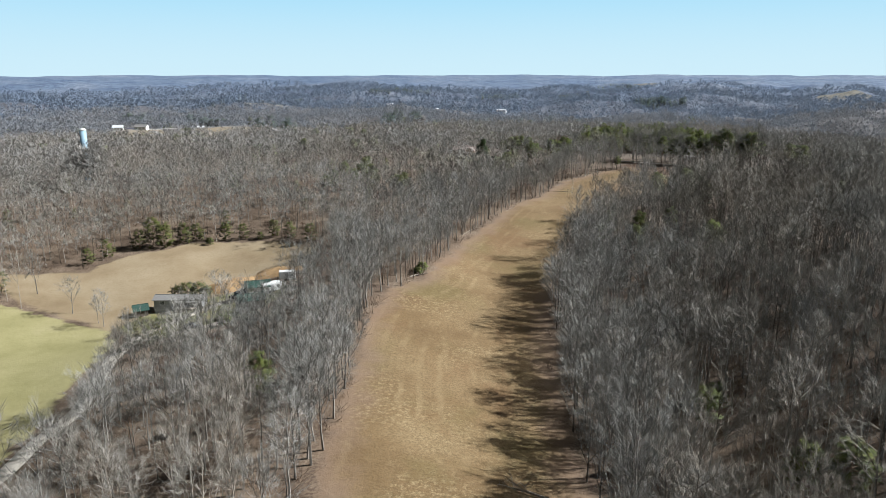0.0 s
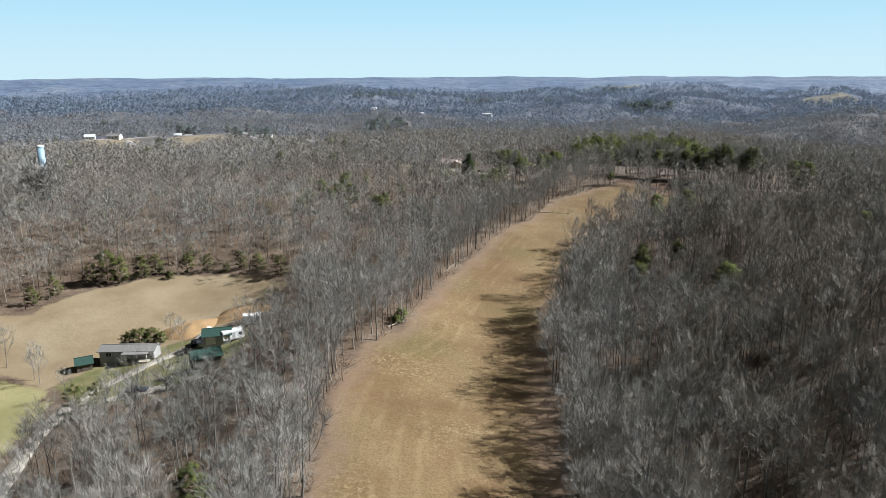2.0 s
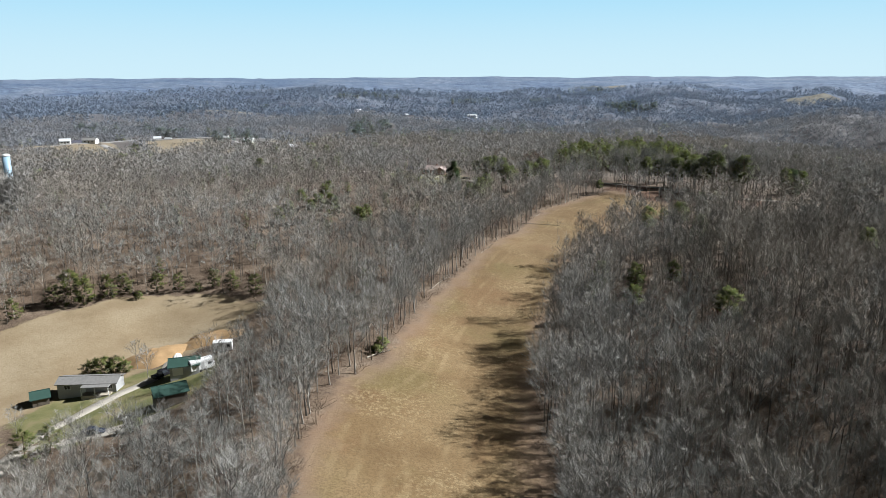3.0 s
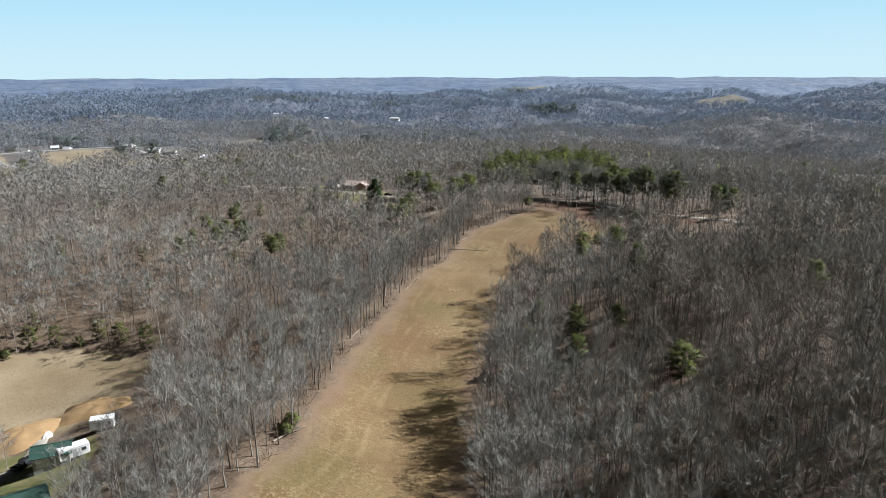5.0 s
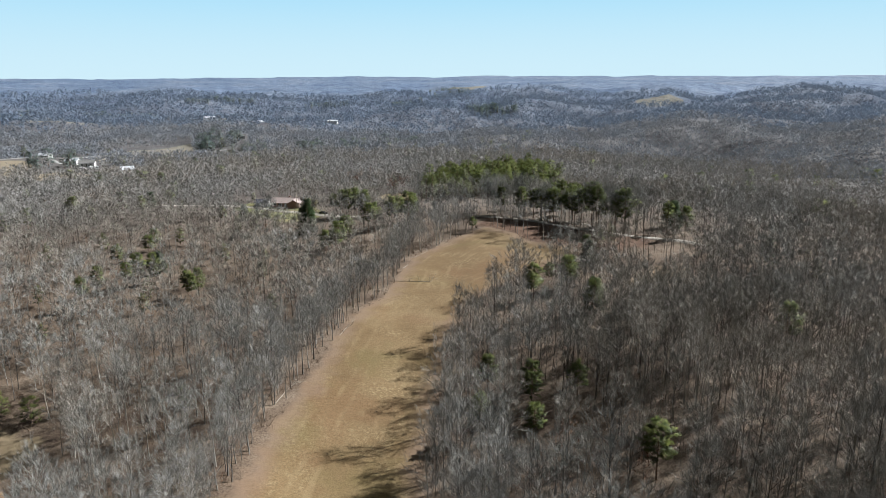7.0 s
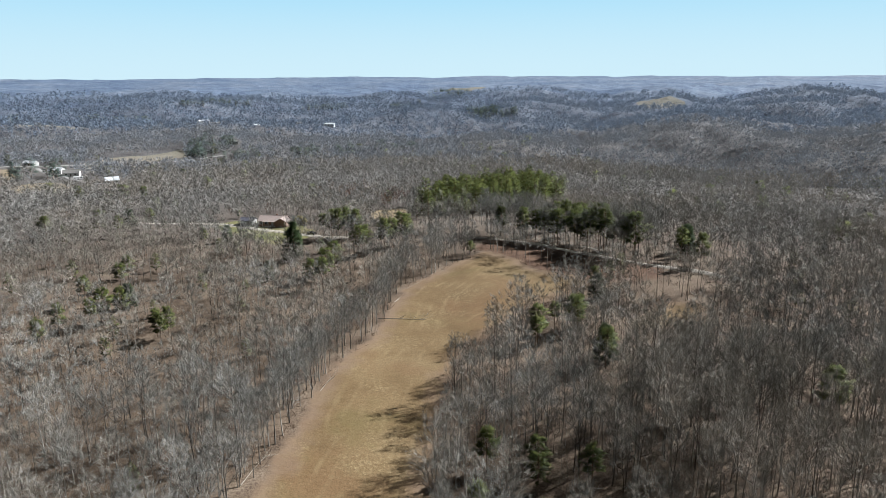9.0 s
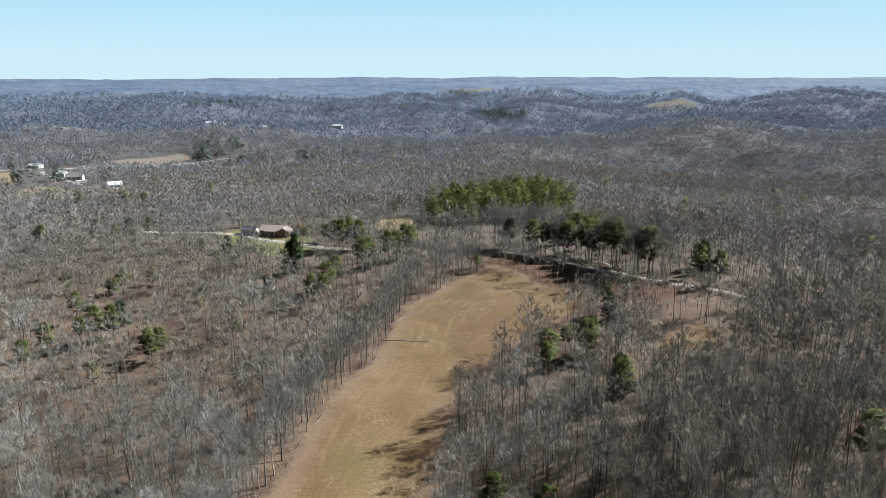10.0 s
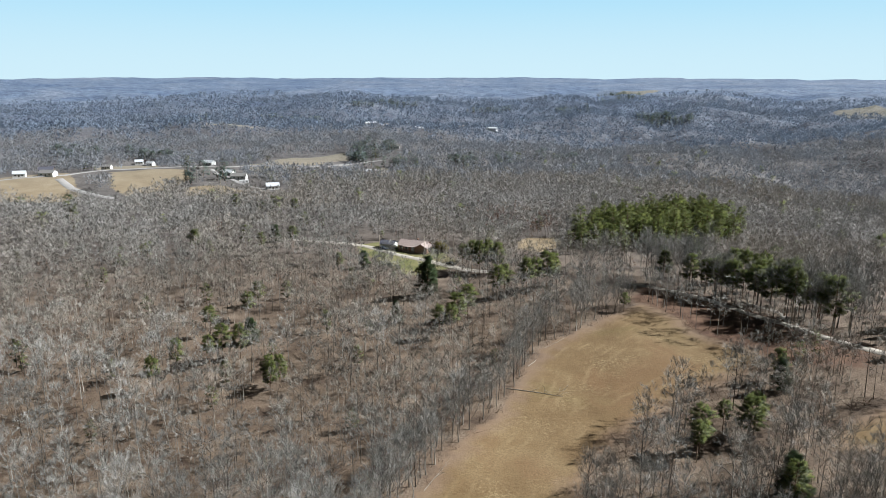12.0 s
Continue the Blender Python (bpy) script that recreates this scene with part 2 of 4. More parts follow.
def height(x, y):
    """The ground's height in metres, for arrays: a smooth surface through the spots, and rolling hills far off."""
    x, y = np.asarray(x, float), np.asarray(y, float)
    z = broad(x, y)
    for (px, py, pz), share in zip(SPOTS, SHARES):
        z = z + share * bell(np.hypot(x - px, y - py))
    r = np.hypot(x - 15, y - 80)
    z = z + 0.35 * waves(x, y, 45, 3)
    far = np.clip((r - 450) / 900, 0, 1)
    mid = np.clip((r - 500) / 700, 0, 1) * np.clip((3600 - r) / 1600, 0, 1)
    z = z + (5 * far + 11 * mid) * waves(x, y, 900, 5)
    z = z + (3 * far + 6 * mid) * waves(x, y, 380, 9)
    east = np.clip((x - 150) / 320, 0, 1)
    z = z + 19 * mid * east * waves(x, y, 560, 15) + 5 * mid * east * waves(x, y, 210, 19)
    # the country road keeps to a low rise
    z = z + 6 * np.exp(-(along(COUNTRY_ROAD, x, y) / 55.0) ** 2)
    # the valley to the right, and the high ridges on the horizon
    z = z + 52 * np.clip((r - 1300) / 3500, 0, 1) ** 1.15
    return z


def ground_z(x, y):
    return float(height(np.array([x]), np.array([y]))[0])


# ------------------------------------------------------------------ mesh helpers
def mesh_from(name, verts, tris, mats, slots=None, attrs=None, smooth=False):
    """One mesh from arrays of places and triangles (or quads)."""
    me = bpy.data.meshes.new(name)
    verts, tris = np.asarray(verts, np.float32), np.asarray(tris, np.int32)
    k = tris.shape[1]
    fans = None
    if verts.shape[1] > 3:
        verts, fans = verts[:, :3], verts[:, 3:]
    me.vertices.add(len(verts))
    me.vertices.foreach_set("co", np.ascontiguousarray(verts).ravel())
    me.loops.add(tris.size)
    me.loops.foreach_set("vertex_index", tris.ravel())
    me.polygons.add(len(tris))
    me.polygons.foreach_set("loop_start", np.arange(0, tris.size, k, dtype=np.int32))
    for m in mats:
        me.materials.append(m)
    if slots is not None:
        me.polygons.foreach_set("material_index", np.asarray(slots, np.int32))
    me.polygons.foreach_set("use_smooth", np.full(len(tris), smooth))
    for key, values in (attrs or {}).items():
        me.attributes.new(key, "FLOAT", "POINT").data.foreach_set("value", np.asarray(values, np.float32))
    if fans is not None:
        for key, c in (("fan", fans[:, :3]), ("round", fans[:, 3:])):
            me.attributes.new(key, "FLOAT_VECTOR", "POINT").data.foreach_set("vector", np.ascontiguousarray(c).ravel())
    me.update()
    me.validate()
    return me


def part(name, bm, material, parent, label=""):
    """Links a bmesh as one mesh object under a thing or a part."""
    me = bpy.data.meshes.new(name)
    bm.to_mesh(me)
    bm.free()
    me.materials.append(material)
    ob = new(name, me)
    ob.parent = parent
    return tagged(ob, label)


def box(x0, x1, y0, y1, z0, z1, bevel=0.0):
    bm = bmesh.new()
    bmesh.ops.create_cube(bm, size=1)
    for v in bm.verts:
        v.co = Vector((x0 + (v.co.x + 0.5) * (x1 - x0), y0 + (v.co.y + 0.5) * (y1 - y0), z0 + (v.co.z + 0.5) * (z1 - z0)))
    if bevel:
        bmesh.ops.bevel(bm, geom=bm.edges[:], offset=bevel, segments=1, affect="EDGES")
    return bm


def prism(outline, y0, y1):
    """An outline in x and z, drawn out along y."""
    bm = bmesh.new()
    a = [bm.verts.new((x, y0, z)) for x, z in outline]
    b = [bm.verts.new((x, y1, z)) for x, z in outline]
    bm.faces.new(a)
    bm.faces.new(b[::-1])
    for i in range(len(a)):
        j = (i + 1) % len(a)
        bm.faces.new((a[j], a[i], b[i], b[j]))
    bmesh.ops.recalc_face_normals(bm, faces=bm.faces[:])
    return bm


# ------------------------------------------------------------------ ground
def build_ground():
    k, count = 4.5, 300
    u = np.linspace(-1, 1, count)
    a = 4850 / math.sinh(k)
    gx, gy = np.meshgrid(a * np.sinh(k * u) + 15, a * np.sinh(k * u) + 190)
    x, y = gx.ravel(), gy.ravel()
    keep = np.hypot(x - 15, y - 70) < 4800
    index = np.full(len(x), -1)
    index[keep] = np.arange(keep.sum())
    i = np.arange(count * count).reshape(count, count)
    quads = np.stack([i[:-1, :-1], i[:-1, 1:], i[1:, 1:], i[1:, :-1]], -1).reshape(-1, 4)
    quads = index[quads]
    quads = quads[(quads >= 0).all(1)]
    x, y = x[keep], y[keep]
    field = np.maximum(inside(MEADOW, x, y), inside(GLADE, x, y))
    hay = inside(HAYFIELD, x, y)
    for f in FAR_FIELDS:
        hay = np.maximum(hay, inside(f, x, y))
    lawn = inside(LAWN, x, y)
    yard = np.maximum(inside(YARD, x, y), inside(HOUSE_LAWN, x, y))
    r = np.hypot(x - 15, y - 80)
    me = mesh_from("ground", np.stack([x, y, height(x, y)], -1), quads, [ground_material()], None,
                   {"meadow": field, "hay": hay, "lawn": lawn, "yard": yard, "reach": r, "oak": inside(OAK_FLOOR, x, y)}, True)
    tagged(new("ground", me), "rolling ground with tan winter grass, lawn and brown leaf litter", "ground", kind="structure")


def ground_material():
    k = Mat("ground", 0.95)
    edge = k.calc("MULTIPLY", k.calc("SUBTRACT", k.noise(0.16, 5), 0.5), 9.0)

    def mask(name, soft=1.2):
        return k.span(k.calc("ADD", k.attr(name), edge), -soft, soft)

    litter = k.ramp(k.noise(0.12, 6), (0.3, (0.064, 0.044, 0.03)), (0.5, (0.12, 0.088, 0.061)), (0.7, (0.178, 0.14, 0.102)))
    litter = k.mix(k.span(k.noise(2.2, 4), 0.4, 0.62), litter, k.mix(1.0, litter, (0.55, 0.5, 0.48), "MULTIPLY"))
    meadow = k.ramp(k.noise(0.05, 6, 0.62), (0.32, (0.092, 0.058, 0.027)), (0.5, (0.131, 0.088, 0.045)), (0.68, (0.167, 0.121, 0.068)))
    straw = k.span(k.noise(1.1, 6, 0.75), 0.47, 0.6)
    meadow = k.mix(k.calc("MULTIPLY", straw, k.span(k.noise(0.06, 4), 0.4, 0.62)), meadow, (0.198, 0.150, 0.088))
    meadow = k.mix(k.calc("MULTIPLY", k.span(k.noise(0.028, 4), 0.5, 0.66), 0.6), meadow, (0.099, 0.081, 0.032))
    meadow = k.mix(k.calc("MULTIPLY", k.span(k.noise(0.034, 5, 0.6, (1.0, 0.7, 1.0)), 0.5, 0.62), 0.55), meadow, (0.126, 0.072, 0.037))
    meadow = k.mix(k.calc("MULTIPLY", k.span(k.noise(2.4, 5, 0.75), 0.44, 0.62), 0.6), meadow, (0.071, 0.048, 0.023))
    passes = k.calc("SINE", k.calc("MULTIPLY_ADD", k.attr("meadow"), 1.7, k.calc("MULTIPLY", k.noise(0.05, 3), 9.0)))
    passes = k.calc("MULTIPLY", k.span(passes, 0.2, 1.0), k.span(k.noise(0.09, 4), 0.45, 0.65))
    meadow = k.mix(k.calc("MULTIPLY", passes, 0.4), meadow, (0.187, 0.140, 0.081))
    meadow = k.mix(1.0, meadow, (0.98, 0.96, 0.88), "MULTIPLY")
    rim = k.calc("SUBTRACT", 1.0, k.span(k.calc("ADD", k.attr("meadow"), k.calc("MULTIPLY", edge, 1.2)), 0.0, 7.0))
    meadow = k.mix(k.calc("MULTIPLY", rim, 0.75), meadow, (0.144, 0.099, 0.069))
    hay = k.ramp(k.noise(0.05, 6), (0.3, (0.142, 0.104, 0.06)), (0.5, (0.188, 0.145, 0.09)), (0.7, (0.228, 0.184, 0.122)))
    hay = k.mix(k.calc("MULTIPLY", k.span(k.noise(1.5, 4), 0.45, 0.7), 0.35), hay, (0.126, 0.091, 0.040))
    lawn = k.ramp(k.noise(0.06, 6), (0.3, (0.158, 0.144, 0.061)), (0.55, (0.209, 0.189, 0.090)), (0.75, (0.245, 0.216, 0.119)))
    lawn = k.mix(k.calc("MULTIPLY", k.span(k.noise(1.8, 4), 0.45, 0.7), 0.3), lawn, (0.115, 0.108, 0.043))
    yard = k.ramp(k.noise(0.15, 5), (0.35, (0.081, 0.086, 0.030)), (0.55, (0.126, 0.116, 0.050)), (0.7, (0.166, 0.136, 0.076)))
    # far hills: woods with bluish haze put into their colour
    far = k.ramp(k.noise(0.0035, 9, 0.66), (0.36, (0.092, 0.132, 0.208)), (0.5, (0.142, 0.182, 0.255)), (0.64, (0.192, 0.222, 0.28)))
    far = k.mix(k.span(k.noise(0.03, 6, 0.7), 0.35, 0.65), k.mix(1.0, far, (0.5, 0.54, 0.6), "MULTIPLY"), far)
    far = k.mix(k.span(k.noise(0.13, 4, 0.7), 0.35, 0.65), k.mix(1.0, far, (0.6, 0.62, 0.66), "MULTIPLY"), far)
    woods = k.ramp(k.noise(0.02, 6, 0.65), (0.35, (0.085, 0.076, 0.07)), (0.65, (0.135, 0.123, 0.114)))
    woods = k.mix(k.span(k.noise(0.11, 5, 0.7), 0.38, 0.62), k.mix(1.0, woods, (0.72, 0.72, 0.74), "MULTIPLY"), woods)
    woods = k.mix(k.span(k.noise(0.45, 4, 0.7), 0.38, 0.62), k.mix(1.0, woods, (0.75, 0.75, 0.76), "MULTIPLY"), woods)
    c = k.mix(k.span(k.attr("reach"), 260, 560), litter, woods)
    # the painted haze grows with distance
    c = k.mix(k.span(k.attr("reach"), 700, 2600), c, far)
    oak = k.ramp(k.noise(0.3, 6, 0.7), (0.35, (0.05, 0.026, 0.016)), (0.65, (0.105, 0.062, 0.038)))
    c = k.mix(mask("oak", 3.0), c, oak)
    c = k.mix(mask("yard"), c, yard)
    c = k.mix(mask("lawn", 0.8), c, lawn)
    # haze over far hayfields, put into the colour: they grey with distance
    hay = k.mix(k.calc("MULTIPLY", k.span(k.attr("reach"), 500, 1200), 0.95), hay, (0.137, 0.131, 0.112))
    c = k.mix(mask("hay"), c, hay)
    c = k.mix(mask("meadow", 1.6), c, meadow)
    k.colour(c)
    fine = k.calc("MULTIPLY", k.calc("ADD", k.noise(0.8, 6, 0.7), k.calc("MULTIPLY", k.noise(5.0, 4), 0.4)), 0.14)
    crowns = k.calc("MULTIPLY", k.calc("MULTIPLY", k.noise(0.07, 5, 0.7), 6.0), k.span(k.attr("reach"), 600, 1800))
    k.bump(k.calc("ADD", fine, crowns), 1.0, 1.0)
    return k.m


build_ground()

# ------------------------------------------------------------------ tracks of gravel and tar
gravel = painted("gravel", (0.304, 0.277, 0.238), 0.95, vary=0.35, scale=0.5)
tar = painted("pale_tar", (0.236, 0.228, 0.220), 0.9, vary=0.25, scale=0.3)
clay = painted("orange_clay", (0.25, 0.163, 0.082), 0.95, vary=0.3, scale=0.4)


def ribbon(name, line, width, mat, label, lift=0.12, step=3.0, seed=1):
    """A track along a line, lying on the ground, with uneven edges."""
    rnd = random.Random(seed)
    pts = [Vector((*p, 0)) for p in line]
    path = []
    for i in range(len(pts) - 1):
        p0, p1, p2, p3 = pts[max(i - 1, 0)], pts[i], pts[i + 1], pts[min(i + 2, len(pts) - 1)]
        n = max(2, int((p2 - p1).length / step))
        for s in range(n):
            t = s / n
            path.append(0.5 * (2 * p1 + (p2 - p0) * t + (2 * p0 - 5 * p1 + 4 * p2 - p3) * t * t + (3 * p1 - p0 - 3 * p2 + p3) * t ** 3))
    path.append(pts[-1])
    verts, quads = [], []
    for i, p in enumerate(path):
        d = (path[min(i + 1, len(path) - 1)] - path[max(i - 1, 0)]).normalized()
        side = Vector((-d.y, d.x, 0))
        w = width * (0.5 + rnd.uniform(-0.06, 0.06))
        for s, up in ((-1.0, -0.3), (-0.85, 0.0), (0.0, 0.05), (0.85, 0.0), (1.0, -0.3)):
            q = p + side * (s * w)
            verts.append((q.x, q.y, ground_z(q.x, q.y) + lift + up))
        if i:
            for c in range(4):
                b = (i - 1) * 5 + c
                quads.append((b, b + 1, b + 6, b + 5))
    return tagged(new(name, mesh_from(name, verts, quads, [mat], smooth=True)), label, "road", kind="structure")


LANE = [(-82, -90), (-79, -20), (-76, 40), (-71, 85), (-70, 99), (-71, 110), (-70, 122), (-76, 145), (-79, 165), (-78, 177), (-73, 190), (-69, 196), (-65, 202), (-63, 210), (-66, 221)]
BRANCH = [(-78, 166), (-68, 168), (-57, 169), (-50, 172)]
RIDGE_ROAD = [(106, 416), (113, 410), (125, 398), (140, 371), (153, 343), (161, 328), (169, 314)]
SPUR = [(146, 364), (148, 376), (142, 387)]
HOUSE_DRIVE = [(-60, 512), (-26, 499), (-10, 490), (3, 476), (17, 464), (31, 452), (41, 443), (50, 440)]
SIDE_ROAD = [(-311, 757), (-278, 720), (-250, 693), (-222, 666)]
HAMLET_LANE = [(-205, 849), (-189, 815), (-160, 767), (-134, 732), (-108, 706)]
ribbon("gravel_lane", LANE, 4.0, gravel, "pale gravel lane running up to the farmyard", seed=1)
ribbon("gravel_branch", BRANCH, 5.0, gravel, "short pale gravel branch beside the lane", seed=2)
ribbon("ridge_road", RIDGE_ROAD, 3.6, gravel, "pale gravel road along the head of the meadow", seed=3)
ribbon("gravel_spur", SPUR, 2.2, gravel, "washed-out gravel spur off the ridge road", seed=4)
ribbon("house_drive", HOUSE_DRIVE, 4.5, gravel, "pale gravel drive in front of the brick house", seed=5)
ribbon("country_road", COUNTRY_ROAD, 7.0, tar, "pale country road through the far woods", 0.3, 15, 6)
ribbon("side_road", SIDE_ROAD, 7.5, tar, "pale side road between far fields", 0.3, 12, 7)
ribbon("hamlet_lane", HAMLET_LANE, 5.0, tar, "narrow lane past far houses", 0.3, 12, 8)
TRACKS = [(LANE, 4.5), (BRANCH, 4.5), (RIDGE_ROAD, 4.5), (SPUR, 3), (HOUSE_DRIVE, 5), (COUNTRY_ROAD, 9), (SIDE_ROAD, 8), (HAMLET_LANE, 7)]


# ------------------------------------------------------------------ trees
class Wood:
    """Collects triangles of bark and twigs."""

    def __init__(self, seed):
        self.r = random.Random(seed)
        self.v, self.f, self.s, self.fan = [], [], [], {}

    def tube(self, pts, radii, sides, slot=0):
        base = len(self.v)
        for i, (p, r) in enumerate(zip(pts, radii)):
            d = (pts[min(i + 1, len(pts) - 1)] - pts[max(i - 1, 0)]).normalized()
            u = d.orthogonal().normalized()
            w = d.cross(u)
            for s in range(sides):
                a = 2 * math.pi * s / sides
                self.v.append(p + (u * math.cos(a) + w * math.sin(a)) * r)
        for i in range(len(pts) - 1):
            for s in range(sides):
                a, b = base + i * sides + s, base + i * sides + (s + 1) % sides
                self.f += [(a, b, b + sides), (a, b + sides, a + sides)]
                self.s += [slot, slot]

    def blade(self, p, q, width, slot=1):
        """A thin twig: one slim triangle."""
        base = len(self.v)
        d = q - p
        side = d.cross(Vector((self.r.uniform(-1, 1), self.r.uniform(-1, 1), self.r.uniform(-1, 1))))
        if side.length < 1e-6:
            return
        side = side.normalized() * width * 0.5
        self.v += [p - side, p + side, q]
        self.f.append((base, base + 1, base + 2))
        self.s.append(slot)

    def spray(self, p, q, width, out, slot=1):
        """A spray of fine twigs: a fan that opens from its foot and faces out of the crown."""
        base = len(self.v)
        d = q - p
        loose = Vector((self.r.uniform(-1, 1), self.r.uniform(-1, 1), self.r.uniform(-1, 1)))
        side = d.cross(out * 1.7 + loose)
        if side.length < 1e-6:
            return
        side = side.normalized() * width * 0.5
        kind = self.r.uniform(0, 1)
        self.v += [p, q - side, q + side]
        self.fan[base], self.fan[base + 1], self.fan[base + 2] = (0, 0, kind), (-1, 1, kind), (1, 1, kind)
        self.f.append((base, base + 1, base + 2))
        self.s.append(slot)

    def arrays(self, middle=0.0, lift=0.3, steep=0.5):
        """Places, fans and the crown's rounding about a middle height; triangles; slots."""
        v = np.array([tuple(p) for p in self.v], float)
        fan = np.tile((0.0, 2.0, 0.5), (len(v), 1))
        for i, c in self.fan.items():
            fan[i] = c
        out = v - (0, 0, middle)
        out[:, 2] *= steep
        out /= np.linalg.norm(out, axis=1)[:, None] + 1e-6
        out[:, 2] += lift
        out /= np.linalg.norm(out, axis=1)[:, None] + 1e-6
        return np.hstack([v, fan, out]).astype(np.float32), np.array(self.f, np.int32), np.array(self.s, np.int32)


def bare_tree(seed, tall, limbs, subs, twigs, width, sprays, wide=0.19, first=0.42, detail=2, long=0.085, rise=0.35, heart=0.69, tallness=0.3):
    """A leafless hardwood: trunk, rising limbs, branches and fine twigs that fill a rounded crown.
    detail: 2 for round limbs, 1 for slim ones, 0 for the plainest trunk. heart, tallness: the crown's middle and half height."""
    w = Wood(seed)
    r = w.r
    lean = Vector((r.uniform(-0.05, 0.05), r.uniform(-0.05, 0.05), 0))
    steps = (2, 4, 6)[detail]
    trunk = []
    for i in range(steps):
        t = i / (steps - 1)
        sway = tall * 0.012 * (i > 0)
        trunk.append(Vector((r.uniform(-sway, sway), r.uniform(-sway, sway), 0)) + lean * t * tall + Vector((0, 0, t * tall * 0.9 - 0.4 * (i == 0))))
    thick = tall * (0.0055, 0.0075, 0.0086)[detail]
    w.tube(trunk, [thick * (1.2 - 1.1 * i / (steps - 1)) if i else thick * 1.45 for i in range(steps)], (3, 4, 5)[detail])
    middle = lean * tall * 0.7 + Vector((0, 0, tall * heart))
    across, deep = wide * tall * r.uniform(0.85, 1.15), tall * tallness * r.uniform(0.9, 1.08)
    lobes = [(r.uniform(0, 6.28), r.uniform(-0.3, 0.3)) for _ in range(3)]

    def shell(az, up, q):
        q *= 1 + sum(0.13 * math.cos((n + 1) * (az - a) + b) for n, (a, b) in enumerate(lobes))
        return middle + Vector((across * math.cos(az) * math.cos(up), across * math.sin(az) * math.cos(up), deep * math.sin(up))) * q

    def at(t):
        f = t * (steps - 1)
        i = min(int(f), steps - 2)
        return trunk[i].lerp(trunk[i + 1], f - i)

    for n in range(limbs):
        rel = (n + r.uniform(0.1, 0.9)) / limbs
        t = first + (0.95 - first) * rel
        az = n * 2.4 + r.uniform(-0.5, 0.5)
        up = math.radians(-24 + 92 * rel + r.uniform(-14, 14))
        p0, p2 = at(t), shell(az, up, r.uniform(0.72, 0.95))
        p1 = p0.lerp(p2, 0.45) + Vector((math.cos(az), math.sin(az), 0.0)) * across * r.uniform(0.0, 0.16)
        rr = thick * (0.42 - 0.2 * rel)
        if detail == 2:
            w.tube([p0, p1, p2], [rr, rr * 0.62, rr * 0.2], 3)
        else:
            w.blade(p0, p2, rr * 2.0, 0)
            if detail:
                w.blade(p0, p1, rr * 2.2, 0)
        forks = [(p1, p2)]
        for _ in range(subs):
            q0 = p0.lerp(p1, r.uniform(0.6, 1.0)) if r.random() < 0.4 else p1.lerp(p2, r.uniform(0.0, 0.8))
            q1 = shell(az + r.gauss(0, 0.55), up + r.gauss(0.08, 0.42), r.uniform(0.62, 1.02))
            w.blade(q0, q1, rr * (1.6, 1.1, 1.0)[detail], 1)
            forks.append((q0, q1))
        for n_twig in range(twigs + sprays):
            q0, q1 = forks[r.randrange(len(forks))]
            q = q0.lerp(q1, r.uniform(0.3, 1.0))
            e = (q1 - q0).normalized() * 0.55 + (q - middle).normalized() * 0.45 + Vector((r.gauss(0, 0.42), r.gauss(0, 0.42), r.gauss(rise, 0.4)))
            e = e.normalized() * tall * long * r.uniform(0.6, 1.25)
            if n_twig < twigs:
                w.blade(q, q + e, width * r.uniform(0.7, 1.3), 1)
            else:
                w.spray(q, q + e * 1.25, e.length * r.uniform(0.7, 1.2), Vector((0, 0, 0)), 1)
    return w.arrays(tall * heart * 0.9, 0.35, 0.7)


def puff_tree(seed, tall, sprays, size, radius):
    """A far leafless tree: a slim trunk and a wide rounded crown of twig sprays."""
    w = Wood(seed)
    r = w.r
    w.blade(Vector((0, 0, -0.3)), Vector((r.uniform(-.3, .3), r.uniform(-.3, .3), tall * 0.7)), tall * 0.014, 0)
    for n in range(sprays):
        d = Vector((r.gauss(0, 1), r.gauss(0, 1), r.gauss(0, 1))).normalized() * r.uniform(0.3, 1.0) ** 0.5
        c = Vector((d.x * radius, d.y * radius, tall * (0.58 + 0.36 * d.z)))
        e = (Vector((d.x, d.y, d.z + 0.4)) + Vector((r.uniform(-1, 1), r.uniform(-1, 1), r.uniform(-1, 1))) * 0.7).normalized() * size * r.uniform(0.7, 1.2)
        w.spray(c - e * 0.6, c + e * 0.7, size * r.uniform(0.8, 1.3), Vector((0, 0, 0)))
    return w.arrays(tall * 0.5, 0.4, 0.6)


